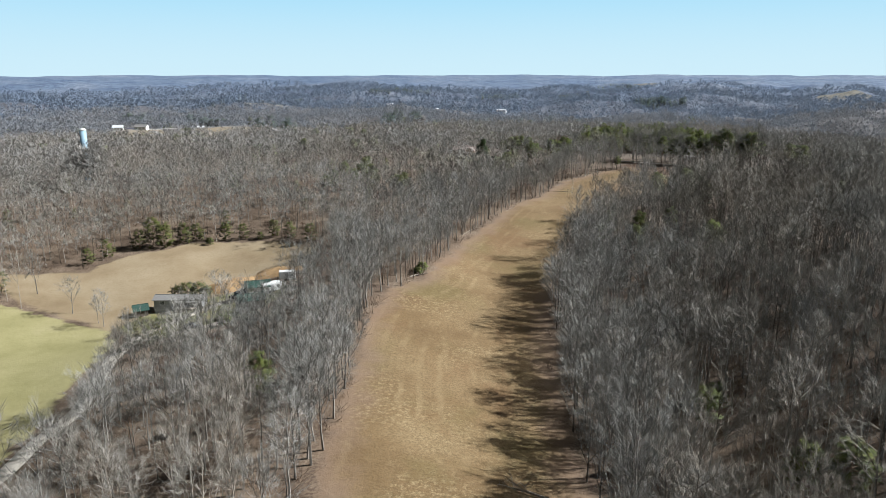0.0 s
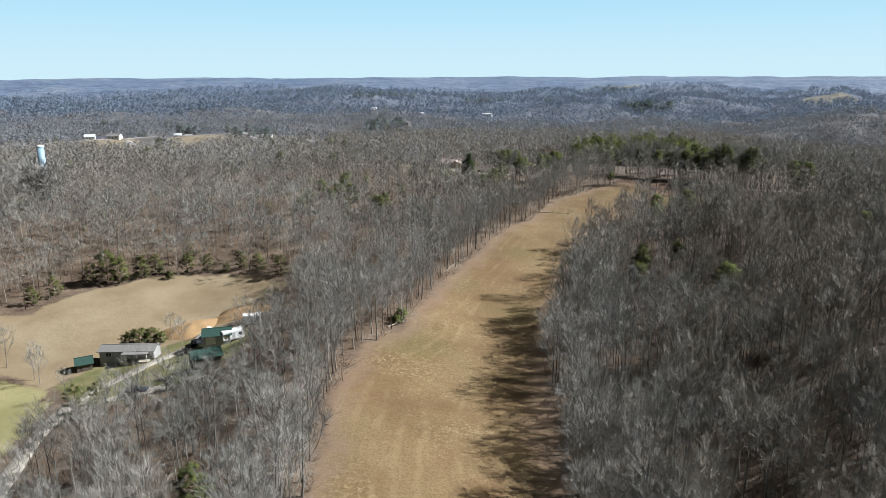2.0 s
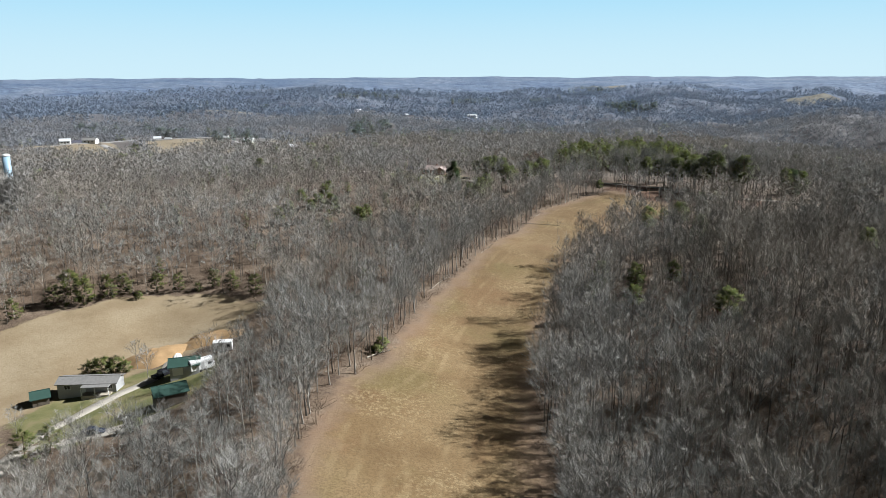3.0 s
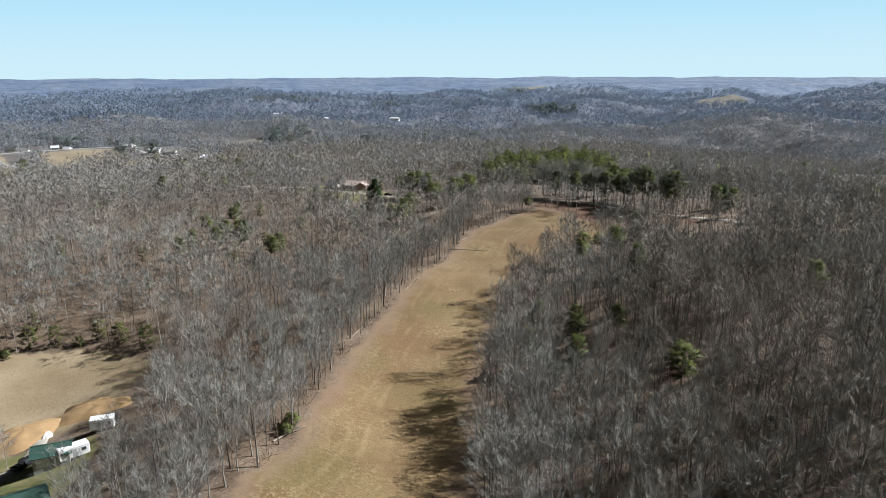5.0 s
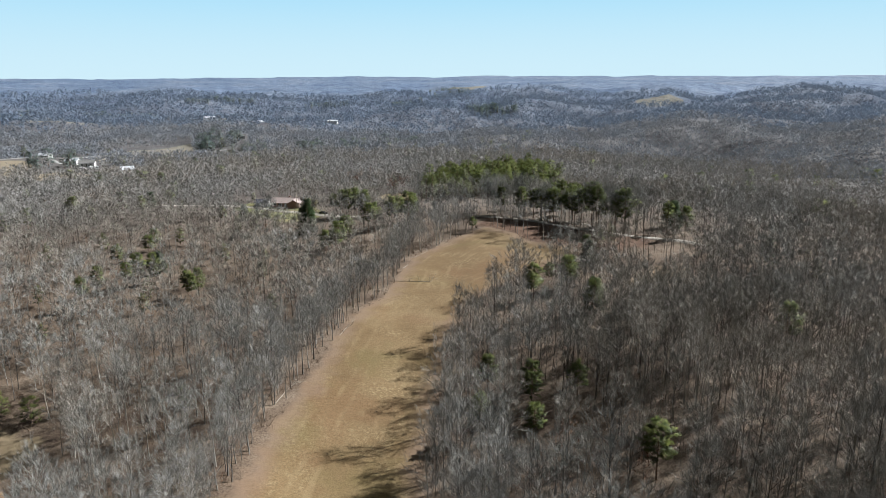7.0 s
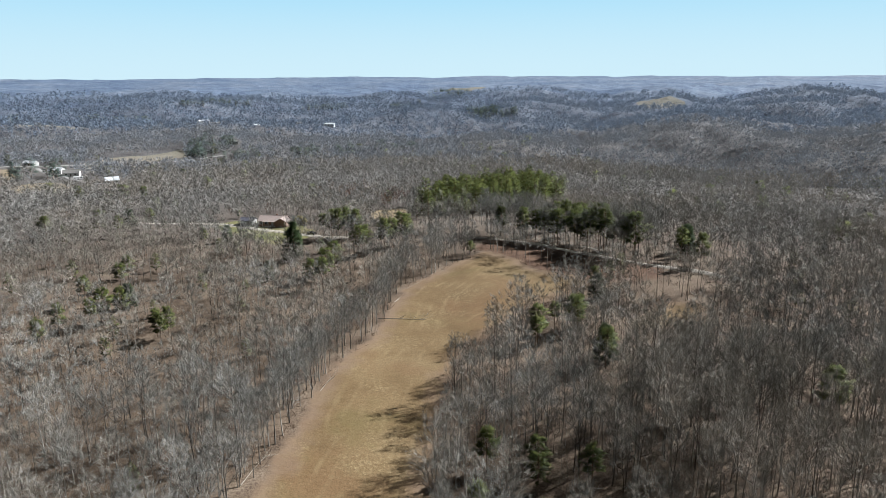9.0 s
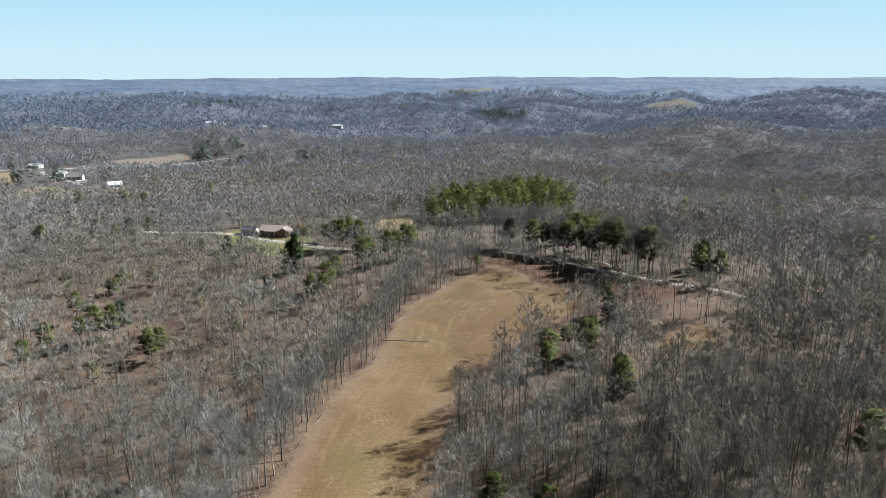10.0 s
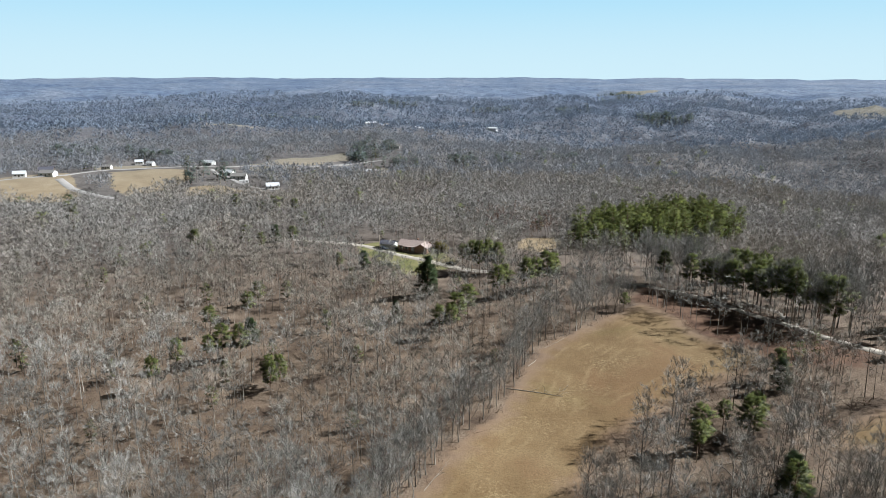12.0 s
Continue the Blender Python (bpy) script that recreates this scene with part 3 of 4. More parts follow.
def pine_tree(seed, tall, tiers, per, radius, first=0.25, leaf=0.55, cone=1.0):
    """An evergreen: trunk, boughs and tufts of needles in uneven clumps."""
    w = Wood(seed)
    r = w.r
    w.tube([Vector((0, 0, -0.3)), Vector((r.uniform(-.2, .2), r.uniform(-.2, .2), tall * 0.5)), Vector((0, 0, tall * 0.97))], [tall * 0.014, tall * 0.009, 0.03], 5)
    for n in range(tiers):
        t = first + (1 - first) * n / tiers
        rel = n / tiers
        swell = 1 - t * 0.88 if cone > 0.9 else math.sin(math.pi * (0.24 + 0.68 * rel))
        long = radius * swell * r.uniform(0.6, 1.2) + 0.3
        az = n * 2.4 + r.uniform(-0.6, 0.6)
        rise = r.uniform(-0.1, 0.45)
        p0 = Vector((0, 0, t * tall))
        d = Vector((math.cos(az), math.sin(az), rise)).normalized()
        p1 = p0 + d * long
        w.blade(p0, p1, 0.14, 0)
        for s in range(per):
            q = p0.lerp(p1, r.uniform(0.25, 1.0) ** 0.7) + Vector((r.gauss(0, 0.3), r.gauss(0, 0.3), r.gauss(0.1, 0.28))) * (0.35 + 0.12 * radius)
            e = Vector((r.uniform(-1, 1) + d.x, r.uniform(-1, 1) + d.y, r.uniform(-0.3, 0.9))).normalized()
            w.spray(q - e * leaf * 0.5, q + e * leaf * r.uniform(0.6, 1.2), leaf * r.uniform(1.0, 1.6), Vector((d.x, d.y, 0.5)).normalized())
    return w.arrays(tall * (0.35 + 0.3 * first), 0.45)


def split_thing(name, arrays, bark, leaf, crown="crown"):
    """A tree as a thing: an Empty with its trunk and its crown."""
    v, f, s = arrays
    root = new(name)
    for slot, title, mat in ((0, "trunk", bark), (1, crown, leaf)):
        ff = f[s == slot]
        used, back = np.unique(ff, return_inverse=True)
        ob = new(title, mesh_from(title, v[used], back.reshape(-1, 3), [mat]))
        ob.parent = root
    return root


def merged(name, kinds, places, mats, label, smooth=False):
    """Many trees in one object. places: x, y, z, scale, turn, kind, tint."""
    vs, fs, ss, ts, base = [], [], [], [], 0
    for x, y, z, sc, turn, kind, tint in places:
        v, f, s = kinds[int(kind) % len(kinds)]
        c, n = math.cos(turn) * sc, math.sin(turn) * sc
        out = np.empty_like(v)
        out[:, 0] = v[:, 0] * c - v[:, 1] * n + x
        out[:, 1] = v[:, 0] * n + v[:, 1] * c + y
        out[:, 2] = v[:, 2] * sc + z
        if v.shape[1] == 9:
            out[:, 3:6], out[:, 8] = v[:, 3:6], v[:, 8]
            out[:, 6] = v[:, 6] * math.cos(turn) - v[:, 7] * math.sin(turn)
            out[:, 7] = v[:, 6] * math.sin(turn) + v[:, 7] * math.cos(turn)
        vs.append(out), fs.append(f + base), ss.append(s), ts.append(np.full(len(v), tint, np.float32))
        base += len(v)
    me = mesh_from(name, np.concatenate(vs), np.concatenate(fs), mats, np.concatenate(ss), {"tint": np.concatenate(ts)}, smooth)
    return tagged(new(name, me), label, "woods", kind="stuff")


rs = np.random.RandomState(7)


# evergreens that stand clear of the bare trees: x, y and height
LEFT_PINES = [(-41, 348, 15), (-36, 350, 14), (-44, 344, 13), (-53, 341, 13), (-55, 327, 14), (-20, 324, 11), (-22, 330, 11), (-60, 474, 14), (-95, 481, 14),
              (-48, 490, 13), (-43, 401, 12), (-30, 105, 13), (-43, 386, 14), (-52, 370, 14), (-18, 327, 12), (-17, 441, 12), (-64, 573, 15), (-106, 591, 15)]
RIDGE_PINES = [(45, 437, 16), (42, 441, 15), (49, 440, 16), (53, 436, 15), (38, 444, 13), (50, 398, 16), (53, 402, 15), (62, 404, 17), (66, 408, 16), (71, 411, 17), (74, 415, 15),
               (38, 379, 15), (34, 372, 14), (32, 362, 13), (28, 362, 13), (134, 423, 17), (149, 396, 18), (151, 388, 17), (147, 414, 16), (154, 402, 17), (140, 408, 15), (95, 382, 8), (141, 380, 18), (149, 366, 17), (146, 362, 21), (148, 371, 22), (154, 352, 20), (145, 376, 18), (143, 394, 20), (154, 360, 18), (158, 368, 17), (157, 384, 19), (137, 389, 17), (145, 386, 18), (133, 396, 16), (152, 369, 15), (126, 404, 16), (131, 400, 15), (119, 414, 15), (136, 392, 16)]
RIGHT_PINES = [(88, 285, 14), (86, 281, 12), (100, 287, 14), (103, 291, 13), (96, 292, 11), (96, 258, 13), (168, 341, 16), (169, 329, 15), (56, 230, 12), (49, 213, 12), (57, 202, 12),
               (70, 211, 13), (71, 180, 13), (64, 222, 11), (38, 93, 12), (41, 97, 10), (43, 74, 12), (47, 72, 12), (125, 216, 14), (62, 217, 11), (122, 320, 11)]
FIELD_PINES = [(-108, 254, 15), (-103, 252, 13), (-112, 251, 10), (-98, 258, 11), (-95, 263, 9), (-58, 258, 9), (-49, 252, 9), (-84, 263, 9), (-77, 263, 8), (-65, 263, 9), (-72, 158, 10), (-70, 163, 8), (-120, 242, 9), (-124, 236, 8)]
CEDAR_PLACES = [(23, 407, 18), (21, 409, 14), (25, 410, 13), (-7, 449, 9), (120, 314, 10), (12, 380, 9), (-36, 363, 10), (98, 263, 11), (178, 353, 13), (175, 347, 12), (-60, 503, 10)]


FAR_HOMES = [(-328, 771, 13, 9), (-352, 768, 10, 7), (-176, 806, 12, 8), (-156, 774, 13, 8), (-112, 716, 10, 7), (-238, 940, 13, 8), (-348, 925, 10, 7), (-335, 980, 9, 6), (-318, 972, 9, 6),
             (-36, 1090, 13, 8), (-107, 1480, 20, 12), (-93, 1522, 20, 12), (-74, 1508, 20, 12), (-19, 1529, 18, 12), (128, 1562, 20, 12), (73, 1640, 20, 12)]


def scatter(step, near, far):
    """Jittered places for trees whose distance from the flight line is within near and far, clear of fields, tracks and yards."""
    gx, gy = np.meshgrid(np.arange(-1700, 2100, step), np.arange(52, 2400, step))
    x, y = gx.ravel(), gy.ravel()
    d = along([(0, 0), (29, 140)], x, y)
    d = d + rs.uniform(-0.14, 0.14, len(d)) * np.clip(d - 100, 0, 400)
    ok = (d >= near) & (d < far) & (x > -(0.66 * y + 15)) & (x < 1.06 * y + 20)
    x, y = x[ok], y[ok]
    x, y = x + rs.uniform(-0.48, 0.48, len(x)) * step, y + rs.uniform(-0.48, 0.48, len(x)) * step
    free = (inside(MEADOW, x, y) < -1) & (inside(HAYFIELD, x, y) < -1) & (inside(LAWN, x, y) < -1) & (inside(YARD, x, y) < 1) & (inside(CLEARING, x, y) < rs.uniform(-3, 2, len(x))) & (inside(HOUSE_LAWN, x, y) < 0) & (inside(GLADE, x, y) < 0)
    for f in FAR_FIELDS:
        free &= inside(f, x, y) < 0
    back = np.hypot(x - 29, y - 140)
    bx, by = x + (x - 29) / back * 36, y + (y - 140) / back * 36
    for f in FAR_FIELDS:
        free &= (inside(f, bx, by) < 0) | (back < 300)
    free &= (inside(GROVE, x, y) < -2) & (inside(GROVE, x + (x - 29) / back * 22, y + (y - 140) / back * 22) < -2)
    free &= inside(HOUSE_LAWN, x + (x - 29) / back * 16, y + (y - 140) / back * 16) < 0
    near_x, near_y = x + (x - 29) / back * 13, y + (y - 140) / back * 13
    free &= (inside(GLADE, near_x, near_y) < 0) & (along(RIDGE_ROAD, near_x, near_y) > 5) & (along(HOUSE_DRIVE, near_x, near_y) > 5)
    for ahead in (8, 16, 22):
        lx, ly = x - 0.33 * ahead, y + ahead
        free &= (along(LANE, lx, ly) > 4.5) & (along(BRANCH, lx, ly) > 6)
    for line, clear in TRACKS:
        free &= along(line, x, y) > clear
    for line in (COUNTRY_ROAD, SIDE_ROAD, HAMLET_LANE):
        for ahead in (28, 56):
            free &= along(line, x + (x - 29) / back * ahead, y + (y - 140) / back * ahead) > 14
    for px, py in [(-47, 899), (-395, 888)] + [h[:2] for h in FAR_HOMES]:
        k = 75.0 / math.hypot(29 - px, 140 - py)
        free &= along([(px, py), (px + (29 - px) * k, py + (140 - py) * k)], x, y) > 10.0
    for px, py, tall in LEFT_PINES + RIDGE_PINES + RIGHT_PINES + CEDAR_PLACES:
        toward_x, toward_y = 15 - px, 70 - py
        k = 11.0 / math.hypot(toward_x, toward_y)
        free &= along([(px, py), (px + toward_x * k, py + toward_y * k)], x, y) > 4.0
    thin = waves(x, y, 60, 21) + rs.uniform(-1.1, 1.1, len(x))
    free &= thin > -1.05
    free &= ~((x < 0.5 * y - 95) & (y > 215) & (rs.uniform(0, 1, len(x)) < 0.12))
    x, y = x[free], y[free]
    return x, y, height(x, y)


FULL = [bare_tree(10 + i, 14.5 + (i % 4), 13, 7, 42, 0.042, 9, 0.18 + 0.035 * (i % 3), 0.34 + 0.06 * (i % 3), 2, 0.08) for i in range(9)]
EDGE = [bare_tree(120 + i, 14.0 + (i % 4), 16, 7, 36, 0.042, 8, 0.23 + 0.03 * (i % 3), 0.14 + 0.05 * (i % 3), 2, 0.085) for i in range(8)]
GOOD = [bare_tree(40 + i, 14.5 + (i % 4), 12, 6, 32, 0.045, 9, 0.18 + 0.035 * (i % 3), 0.34 + 0.05 * (i % 3), 1, 0.08) for i in range(9)]
MIDDLE = [bare_tree(60 + i, 14.5 + (i % 4), 9, 3, 12, 0.09, 9, 0.22 + 0.03 * (i % 3), 0.36, 0, 0.085, 0.25, 0.66, 0.33) for i in range(8)]
DISTANT = [puff_tree(80 + i, 14.0 + (i % 3), 50, 1.7, 4.0) for i in range(7)]
SPECK = [puff_tree(90 + i, 14.0 + (i % 3), 34, 2.3, 4.6) for i in range(6)]
DOT = [puff_tree(96 + i, 14.0 + (i % 3), 17, 3.7, 5.8) for i in range(6)]
SAPLING = [bare_tree(110 + i, 6.5 + 0.5 * (i % 3), 6, 1, 7, 0.055, 3, 0.2, 0.25, 0, 0.13) for i in range(6)]


def edge_row(line, step, side, near=0.3, far=4.5):
    """Places beside a line, clear of the meadow."""
    spots = []
    for (ax, ay), (bx, by) in zip(line, line[1:]):
        long = math.hypot(bx - ax, by - ay)
        for n in range(max(1, int(long / step))):
            t, off = (n + rs.uniform(0.1, 0.9)) * step / long, rs.uniform(near, far) * side
            spots.append((ax + (bx - ax) * t - (by - ay) / long * off, ay + (by - ay) * t + (bx - ax) / long * off))
    x, y = np.array(spots).T
    ok = (y > 62) & (inside(MEADOW, x, y) < -0.2)
    x, y = x[ok], y[ok]
    return x, y, height(x, y)


def behind(step):
    """Places for the woods under and behind the flight line's start."""
    gx, gy = np.meshgrid(np.arange(-140, 190, step), np.arange(-90, 58, step))
    x, y = gx.ravel(), gy.ravel()
    x, y = x + rs.uniform(-0.48, 0.48, len(x)) * step, y + rs.uniform(-0.48, 0.48, len(x)) * step
    free = (inside(MEADOW, x, y) < -1) & (inside(LAWN, x, y) < -1) & (along(LANE, x, y) > 4) & (y < 50 + rs.uniform(0, 6, len(x)))
    x, y = x[free], y[free]
    return x, y, height(x, y)


def places(x, y, z, kinds, low, high):
    n = len(x)
    grow = np.clip(rs.normal((low + high) / 2, (high - low) / 3.2, n) * (1 + 0.12 * waves(x, y, 75, 31)), low * 0.7, high * 1.1)
    return np.stack([x, y, z, grow, rs.uniform(0, 6.28, n), rs.randint(0, len(kinds), n), np.clip(rs.normal(0.46, 0.3, n) + 0.2 * waves(x, y, 140, 17), 0, 1)], -1)


def stand_trees(kinds, spots, label, group):
    """Bare trees that are things of their own."""
    made = {}
    for px, py, pz, sc, turn, kind, tint in spots:
        m = Matrix.Translation((px, py, pz)) @ pose(0, 0, 0, 0, 0, math.degrees(turn)) @ Matrix.Scale(sc, 4)
        if kind in made:
            ob = made[kind].copy()
            scene.collection.objects.link(ob)
            for child in made[kind].children:
                c = child.copy()
                scene.collection.objects.link(c)
                c.parent = ob
        else:
            ob = made[kind] = tagged(split_thing("bare_tree", kinds[int(kind)], bark_thing, twig_thing), label, "tree", group)
        ob.matrix_world = m


# the trees along the meadow and nearest the flight line are things of their own
for line, step, far in ((MEADOW[1:17], 3.3, 4.5), (MEADOW[24:], 3.4, 9.0)):
    x, y, z = edge_row(line, step, 1, 0.3, far)
    stand_trees(EDGE, places(x, y, z, EDGE, 0.6, 1.15), "low-branched leafless tree at the meadow's edge", "bare trees at the meadow's edge")
x, y, z = edge_row(MEADOW[24:], 4.6, 1, 5.0, 13.0)
stand_trees(FULL, places(x, y, z, FULL, 0.75, 1.2), "tall leafless grey hardwood tree beside the meadow", "bare trees beside the meadow")
x, y, z = edge_row(RIDGE_ROAD[:5], 1.7, 1, 2.8, 15.0)
stand_trees(FULL, places(x, y, z, FULL, 0.95, 1.3), "tall leafless tree beside the ridge road", "bare trees along the ridge road")
x, y, z = scatter(5.0, 0, 140)
near = places(x, y, z, FULL, 0.62, 1.2)
order = np.argsort(np.abs(inside(MEADOW, near[:, 0], near[:, 1])) + 0.25 * np.abs(near[:, 1] - 120))
stand_trees(FULL, near[order[:60]], "tall leafless grey hardwood tree beside the meadow", "bare trees beside the meadow")
rest = near[order[60:]]
merged("bare_woods", GOOD, rest, [bark_stuff, twig_stuff], "dense leafless grey hardwood forest")
x, y, z = scatter(5.7, 140, 330)
merged("bare_woods", MIDDLE, places(x, y, z, MIDDLE, 0.7, 1.1), [bark_stuff, slope_stuff], "leafless grey forest covering the slopes")
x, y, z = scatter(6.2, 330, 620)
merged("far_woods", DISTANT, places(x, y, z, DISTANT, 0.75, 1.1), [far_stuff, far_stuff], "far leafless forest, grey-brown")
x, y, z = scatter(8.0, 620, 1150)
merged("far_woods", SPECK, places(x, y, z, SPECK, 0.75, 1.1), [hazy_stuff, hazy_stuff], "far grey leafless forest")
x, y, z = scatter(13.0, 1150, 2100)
merged("distant_woods", DOT, places(x, y, z, DOT, 0.8, 1.2), [distant_haze_stuff, distant_haze_stuff], "distant bluish grey forest")
# a second storey in the hollow east of the meadow
x, y, z = scatter(6.8, 0, 190)
hollow = (x > 20 + 0.1 * y) & (x < 62 + 0.25 * y) & (y < 245)
x, y, z = x[hollow], y[hollow], z[hollow]
merged("bare_woods", GOOD, places(x, y, z, GOOD, 0.6, 1.05), [bark_stuff, twig_stuff], "crowded leafless trees in the shaded hollow")
x, y, z = scatter(6.6, 60, 290)
slope = (x > 92) & (x < 0.75 * y + 45) & (y < 305)
x, y, z = x[slope], y[slope], z[slope]
merged("bare_woods", MIDDLE, places(x, y, z, MIDDLE, 0.55, 1.0), [bark_stuff, slope_stuff], "second storey of leafless trees on the eastern slope")
# saplings crowd under the taller trees of the hillside
x, y, z = scatter(3.3, 0, 215)
hill = (x > 24 + 0.12 * y) & (x < 150) & (y < 270)
x, y, z = x[hill], y[hill], z[hill]
merged("sapling_woods", SAPLING, places(x, y, z, SAPLING, 0.6, 1.1), [bark_stuff, twig_stuff], "crowded grey saplings under the hillside trees")
x, y, z = behind(5.6)
merged("bare_woods", DISTANT, places(x, y, z, DISTANT, 0.7, 1.1), [bark_stuff, twig_stuff], "leafless grey forest behind the meadow's near end")

# ------------------------------------------------------------------ evergreens, each a thing
PINES = [pine_tree(200 + i, 13.0 + i, 44, 42, 3.3, 0.32 + 0.06 * i, 0.55, 0.55) for i in range(4)]
CEDARS = [pine_tree(220 + i, 9.0 + 1.5 * i, 60, 40, 3.4, 0.03, 0.55, 1.05) for i in range(3)]
BUSHES = [pine_tree(240 + i, 3.6 + 0.4 * i, 30, 26, 2.4, 0.06, 0.5, 0.6) for i in range(3)]
YOUNG = [pine_tree(280 + i, 8.0 + i, 38, 30, 3.1, 0.05, 0.5, 0.6) for i in range(3)]
pine_bark = painted("pine_bark", (0.17, 0.12, 0.085), 0.95, vary=0.4, scale=2.0)


def plant(kind_name, meshes, leaf, spots_list, label, category, group, seed, low=0.85, high=1.15):
    """Evergreens of one kind at their places (x, y and height)."""
    rnd = random.Random(seed)
    made = {}
    for x, y, tall in spots_list:
        n = rnd.randrange(len(meshes))
        base = float(meshes[n][0][:, 2].max())
        wide = tall / base * rnd.uniform(low, high)
        m = Matrix.Translation((x, y, ground_z(x, y))) @ pose(0, 0, 0, 0, 0, rnd.uniform(0, 360)) @ Matrix.Diagonal((wide, wide, tall / base, 1))
        if n not in made:
            made[n] = tagged(split_thing(kind_name, meshes[n], pine_bark, leaf), label, category, group)
            made[n].matrix_world = m
        else:
            ob = made[n].copy()
            scene.collection.objects.link(ob)
            ob.matrix_world = m
            for child in made[n].children:
                c = child.copy()
                scene.collection.objects.link(c)
                c.parent = ob


BUSH_PLACES = [(-80, 209, 6), (-77, 210, 5.5), (-83, 209, 5), (-74.5, 210, 4), (-6, 189, 3.3), (-7, 186, 2.6), (-88, 257, 3), (-93, 262, 3), (-70, 261, 3.5), (5, 449, 3), (9, 446, 3), (1, 452, 2.5), (18, 442, 2.5), (-55, 166, 3)]
plant("pine_tree", PINES, pine_leaf, [(x, y, h * 0.9) for x, y, h in LEFT_PINES], "green pine standing among leafless hardwoods", "tree", "pines in the woods", 1)
plant("pine_tree", PINES, pine_leaf, RIDGE_PINES, "tall green pine near the ridge road", "tree", "pines on the ridge", 2)
plant("pine_tree", PINES, pine_leaf, [(x, y, h * 0.9) for x, y, h in RIGHT_PINES], "green pine in the dark hillside woods", "tree", "pines on the hillside", 3, 0.9, 1.15)
plant("pine_tree", YOUNG, bush_leaf, [(x, y, h * 0.8) for x, y, h in FIELD_PINES], "olive green young pine at the hayfield's edge", "tree", "pines at the hayfield", 4, 0.95, 1.25)
plant("cedar_tree", CEDARS, cedar_leaf, CEDAR_PLACES, "dark green dense cone-shaped cedar", "tree", "cedars", 5)
plant("evergreen_bush", BUSHES, bush_leaf, BUSH_PLACES, "olive green rounded bush beside the grass", "bush", "bushes", 6)

budding_leaf = leaf_material("budding_twigs", (0.12, 0.105, 0.03), (0.22, 0.19, 0.06), 9.0)
plant("shrub", BUSHES, budding_leaf, [(27, 479, 5.5), (30, 476, 4.5)], "yellow-green budding shrub beside the brick house", "bush", "shrubs at the house", 7)

# the green pine plantation beyond the road, and dark stands far off
gx, gy = np.meshgrid(np.arange(78, 218, 4.5), np.arange(464, 630, 4.5))
gx, gy = gx.ravel() + rs.uniform(-2, 2, gx.size), gy.ravel() + rs.uniform(-2, 2, gy.size)
ok = (inside(GROVE, gx, gy) + rs.uniform(-9, 5, gx.size) > 0) & (waves(gx, gy, 40, 41) > -0.55)
gx, gy = gx[ok], gy[ok]
GROVE_PINES = [pine_tree(260 + i, 12.0 + i, 26, 14, 3.0, 0.12, 0.85, 0.85) for i in range(4)]
merged("pine_grove", GROVE_PINES, places(gx, gy, height(gx, gy), GROVE_PINES, 0.7, 1.3), [pine_bark, pine_leaf], "dense green pine plantation beyond the road")
STAND_PINES = [pine_tree(270 + i, 13.0 + i, 12, 4, 4.0, 0.2, 2.4, 0.8) for i in range(3)]
# needles of the far stands, with blue haze mixed into their green
stand_leaf = leaf_material("far_pine_haze_needles", (0.04, 0.06, 0.055), (0.075, 0.10, 0.085), 4.0)
far_spots = []
for cx, cy, rx, ry, n in ((365, 1975, 55, 40, 60), (505, 1735, 45, 45, 55), (-300, 1690, 70, 30, 60), (650, 2620, 90, 40, 60), (-330, 1010, 34, 12, 30), (-62, 1075, 30, 34, 34), (-178, 762, 22, 26, 12), (-75, 1000, 12, 26, 16), (-30, 960, 40, 10, 16),
                          (60, 975, 50, 12, 26), (-420, 1340, 60, 8, 14), (160, 1010, 40, 12, 14), (-420, 1000, 30, 18, 20), (515, 1680, 60, 22, 60), (-90, 1985, 60, 20, 40), (150, 1940, 60, 16, 40), (545, 2200, 70, 20, 40), (-170, 1885, 40, 14, 24)):
    for _ in range(n):
        a, q = rs.uniform(0, 6.28), math.sqrt(rs.uniform(0, 1))
        far_spots.append((cx + rx * q * math.cos(a), cy + ry * q * math.sin(a)))
fx, fy = np.array(far_spots).T
merged("far_pines", STAND_PINES, places(fx, fy, height(fx, fy), STAND_PINES, 0.7, 1.1), [pine_bark, stand_leaf], "far stands of dark blue-green pines")

# small evergreens strewn thinly through the nearer woods
x, y, z = scatter(24.0, 110, 420)
few = rs.uniform(0, 1, len(x)) < 0.4
merged("strewn_pines", GROVE_PINES, places(x[few], y[few], z[few], GROVE_PINES, 0.35, 0.75), [pine_bark, pine_leaf], "small evergreens scattered under the leafless trees")
# single evergreens strewn thinly through the far woods
x, y, z = scatter(46.0, 330, 900)
merged("strewn_pines", STAND_PINES, places(x, y, z, STAND_PINES, 0.55, 0.95), [pine_bark, pine_leaf], "scattered evergreens in the far woods")


# young oaks that keep their russet leaves
russet_leaf = bark_material("russet_leaves", (0.11, 0.058, 0.035), (0.2, 0.125, 0.08), "tint", 16.0, 0.5)
RUSSET = [bare_tree(330 + i, 9.0 + i, 9, 2, 14, 0.13, 3, 0.27, 0.2, 0, 0.08, 0.0, 0.58, 0.4) for i in range(4)]
russet = [(72 + 30 * q * math.cos(a), 545 + 46 * q * math.sin(a)) for a, q in zip(rs.uniform(0, 6.28, 110), rs.uniform(0, 1, 110) ** 0.5)]
russet += [(60 + rs.uniform(-14, 14), 178 + rs.uniform(-20, 20)) for _ in range(9)]
hx, hy = np.array(russet).T
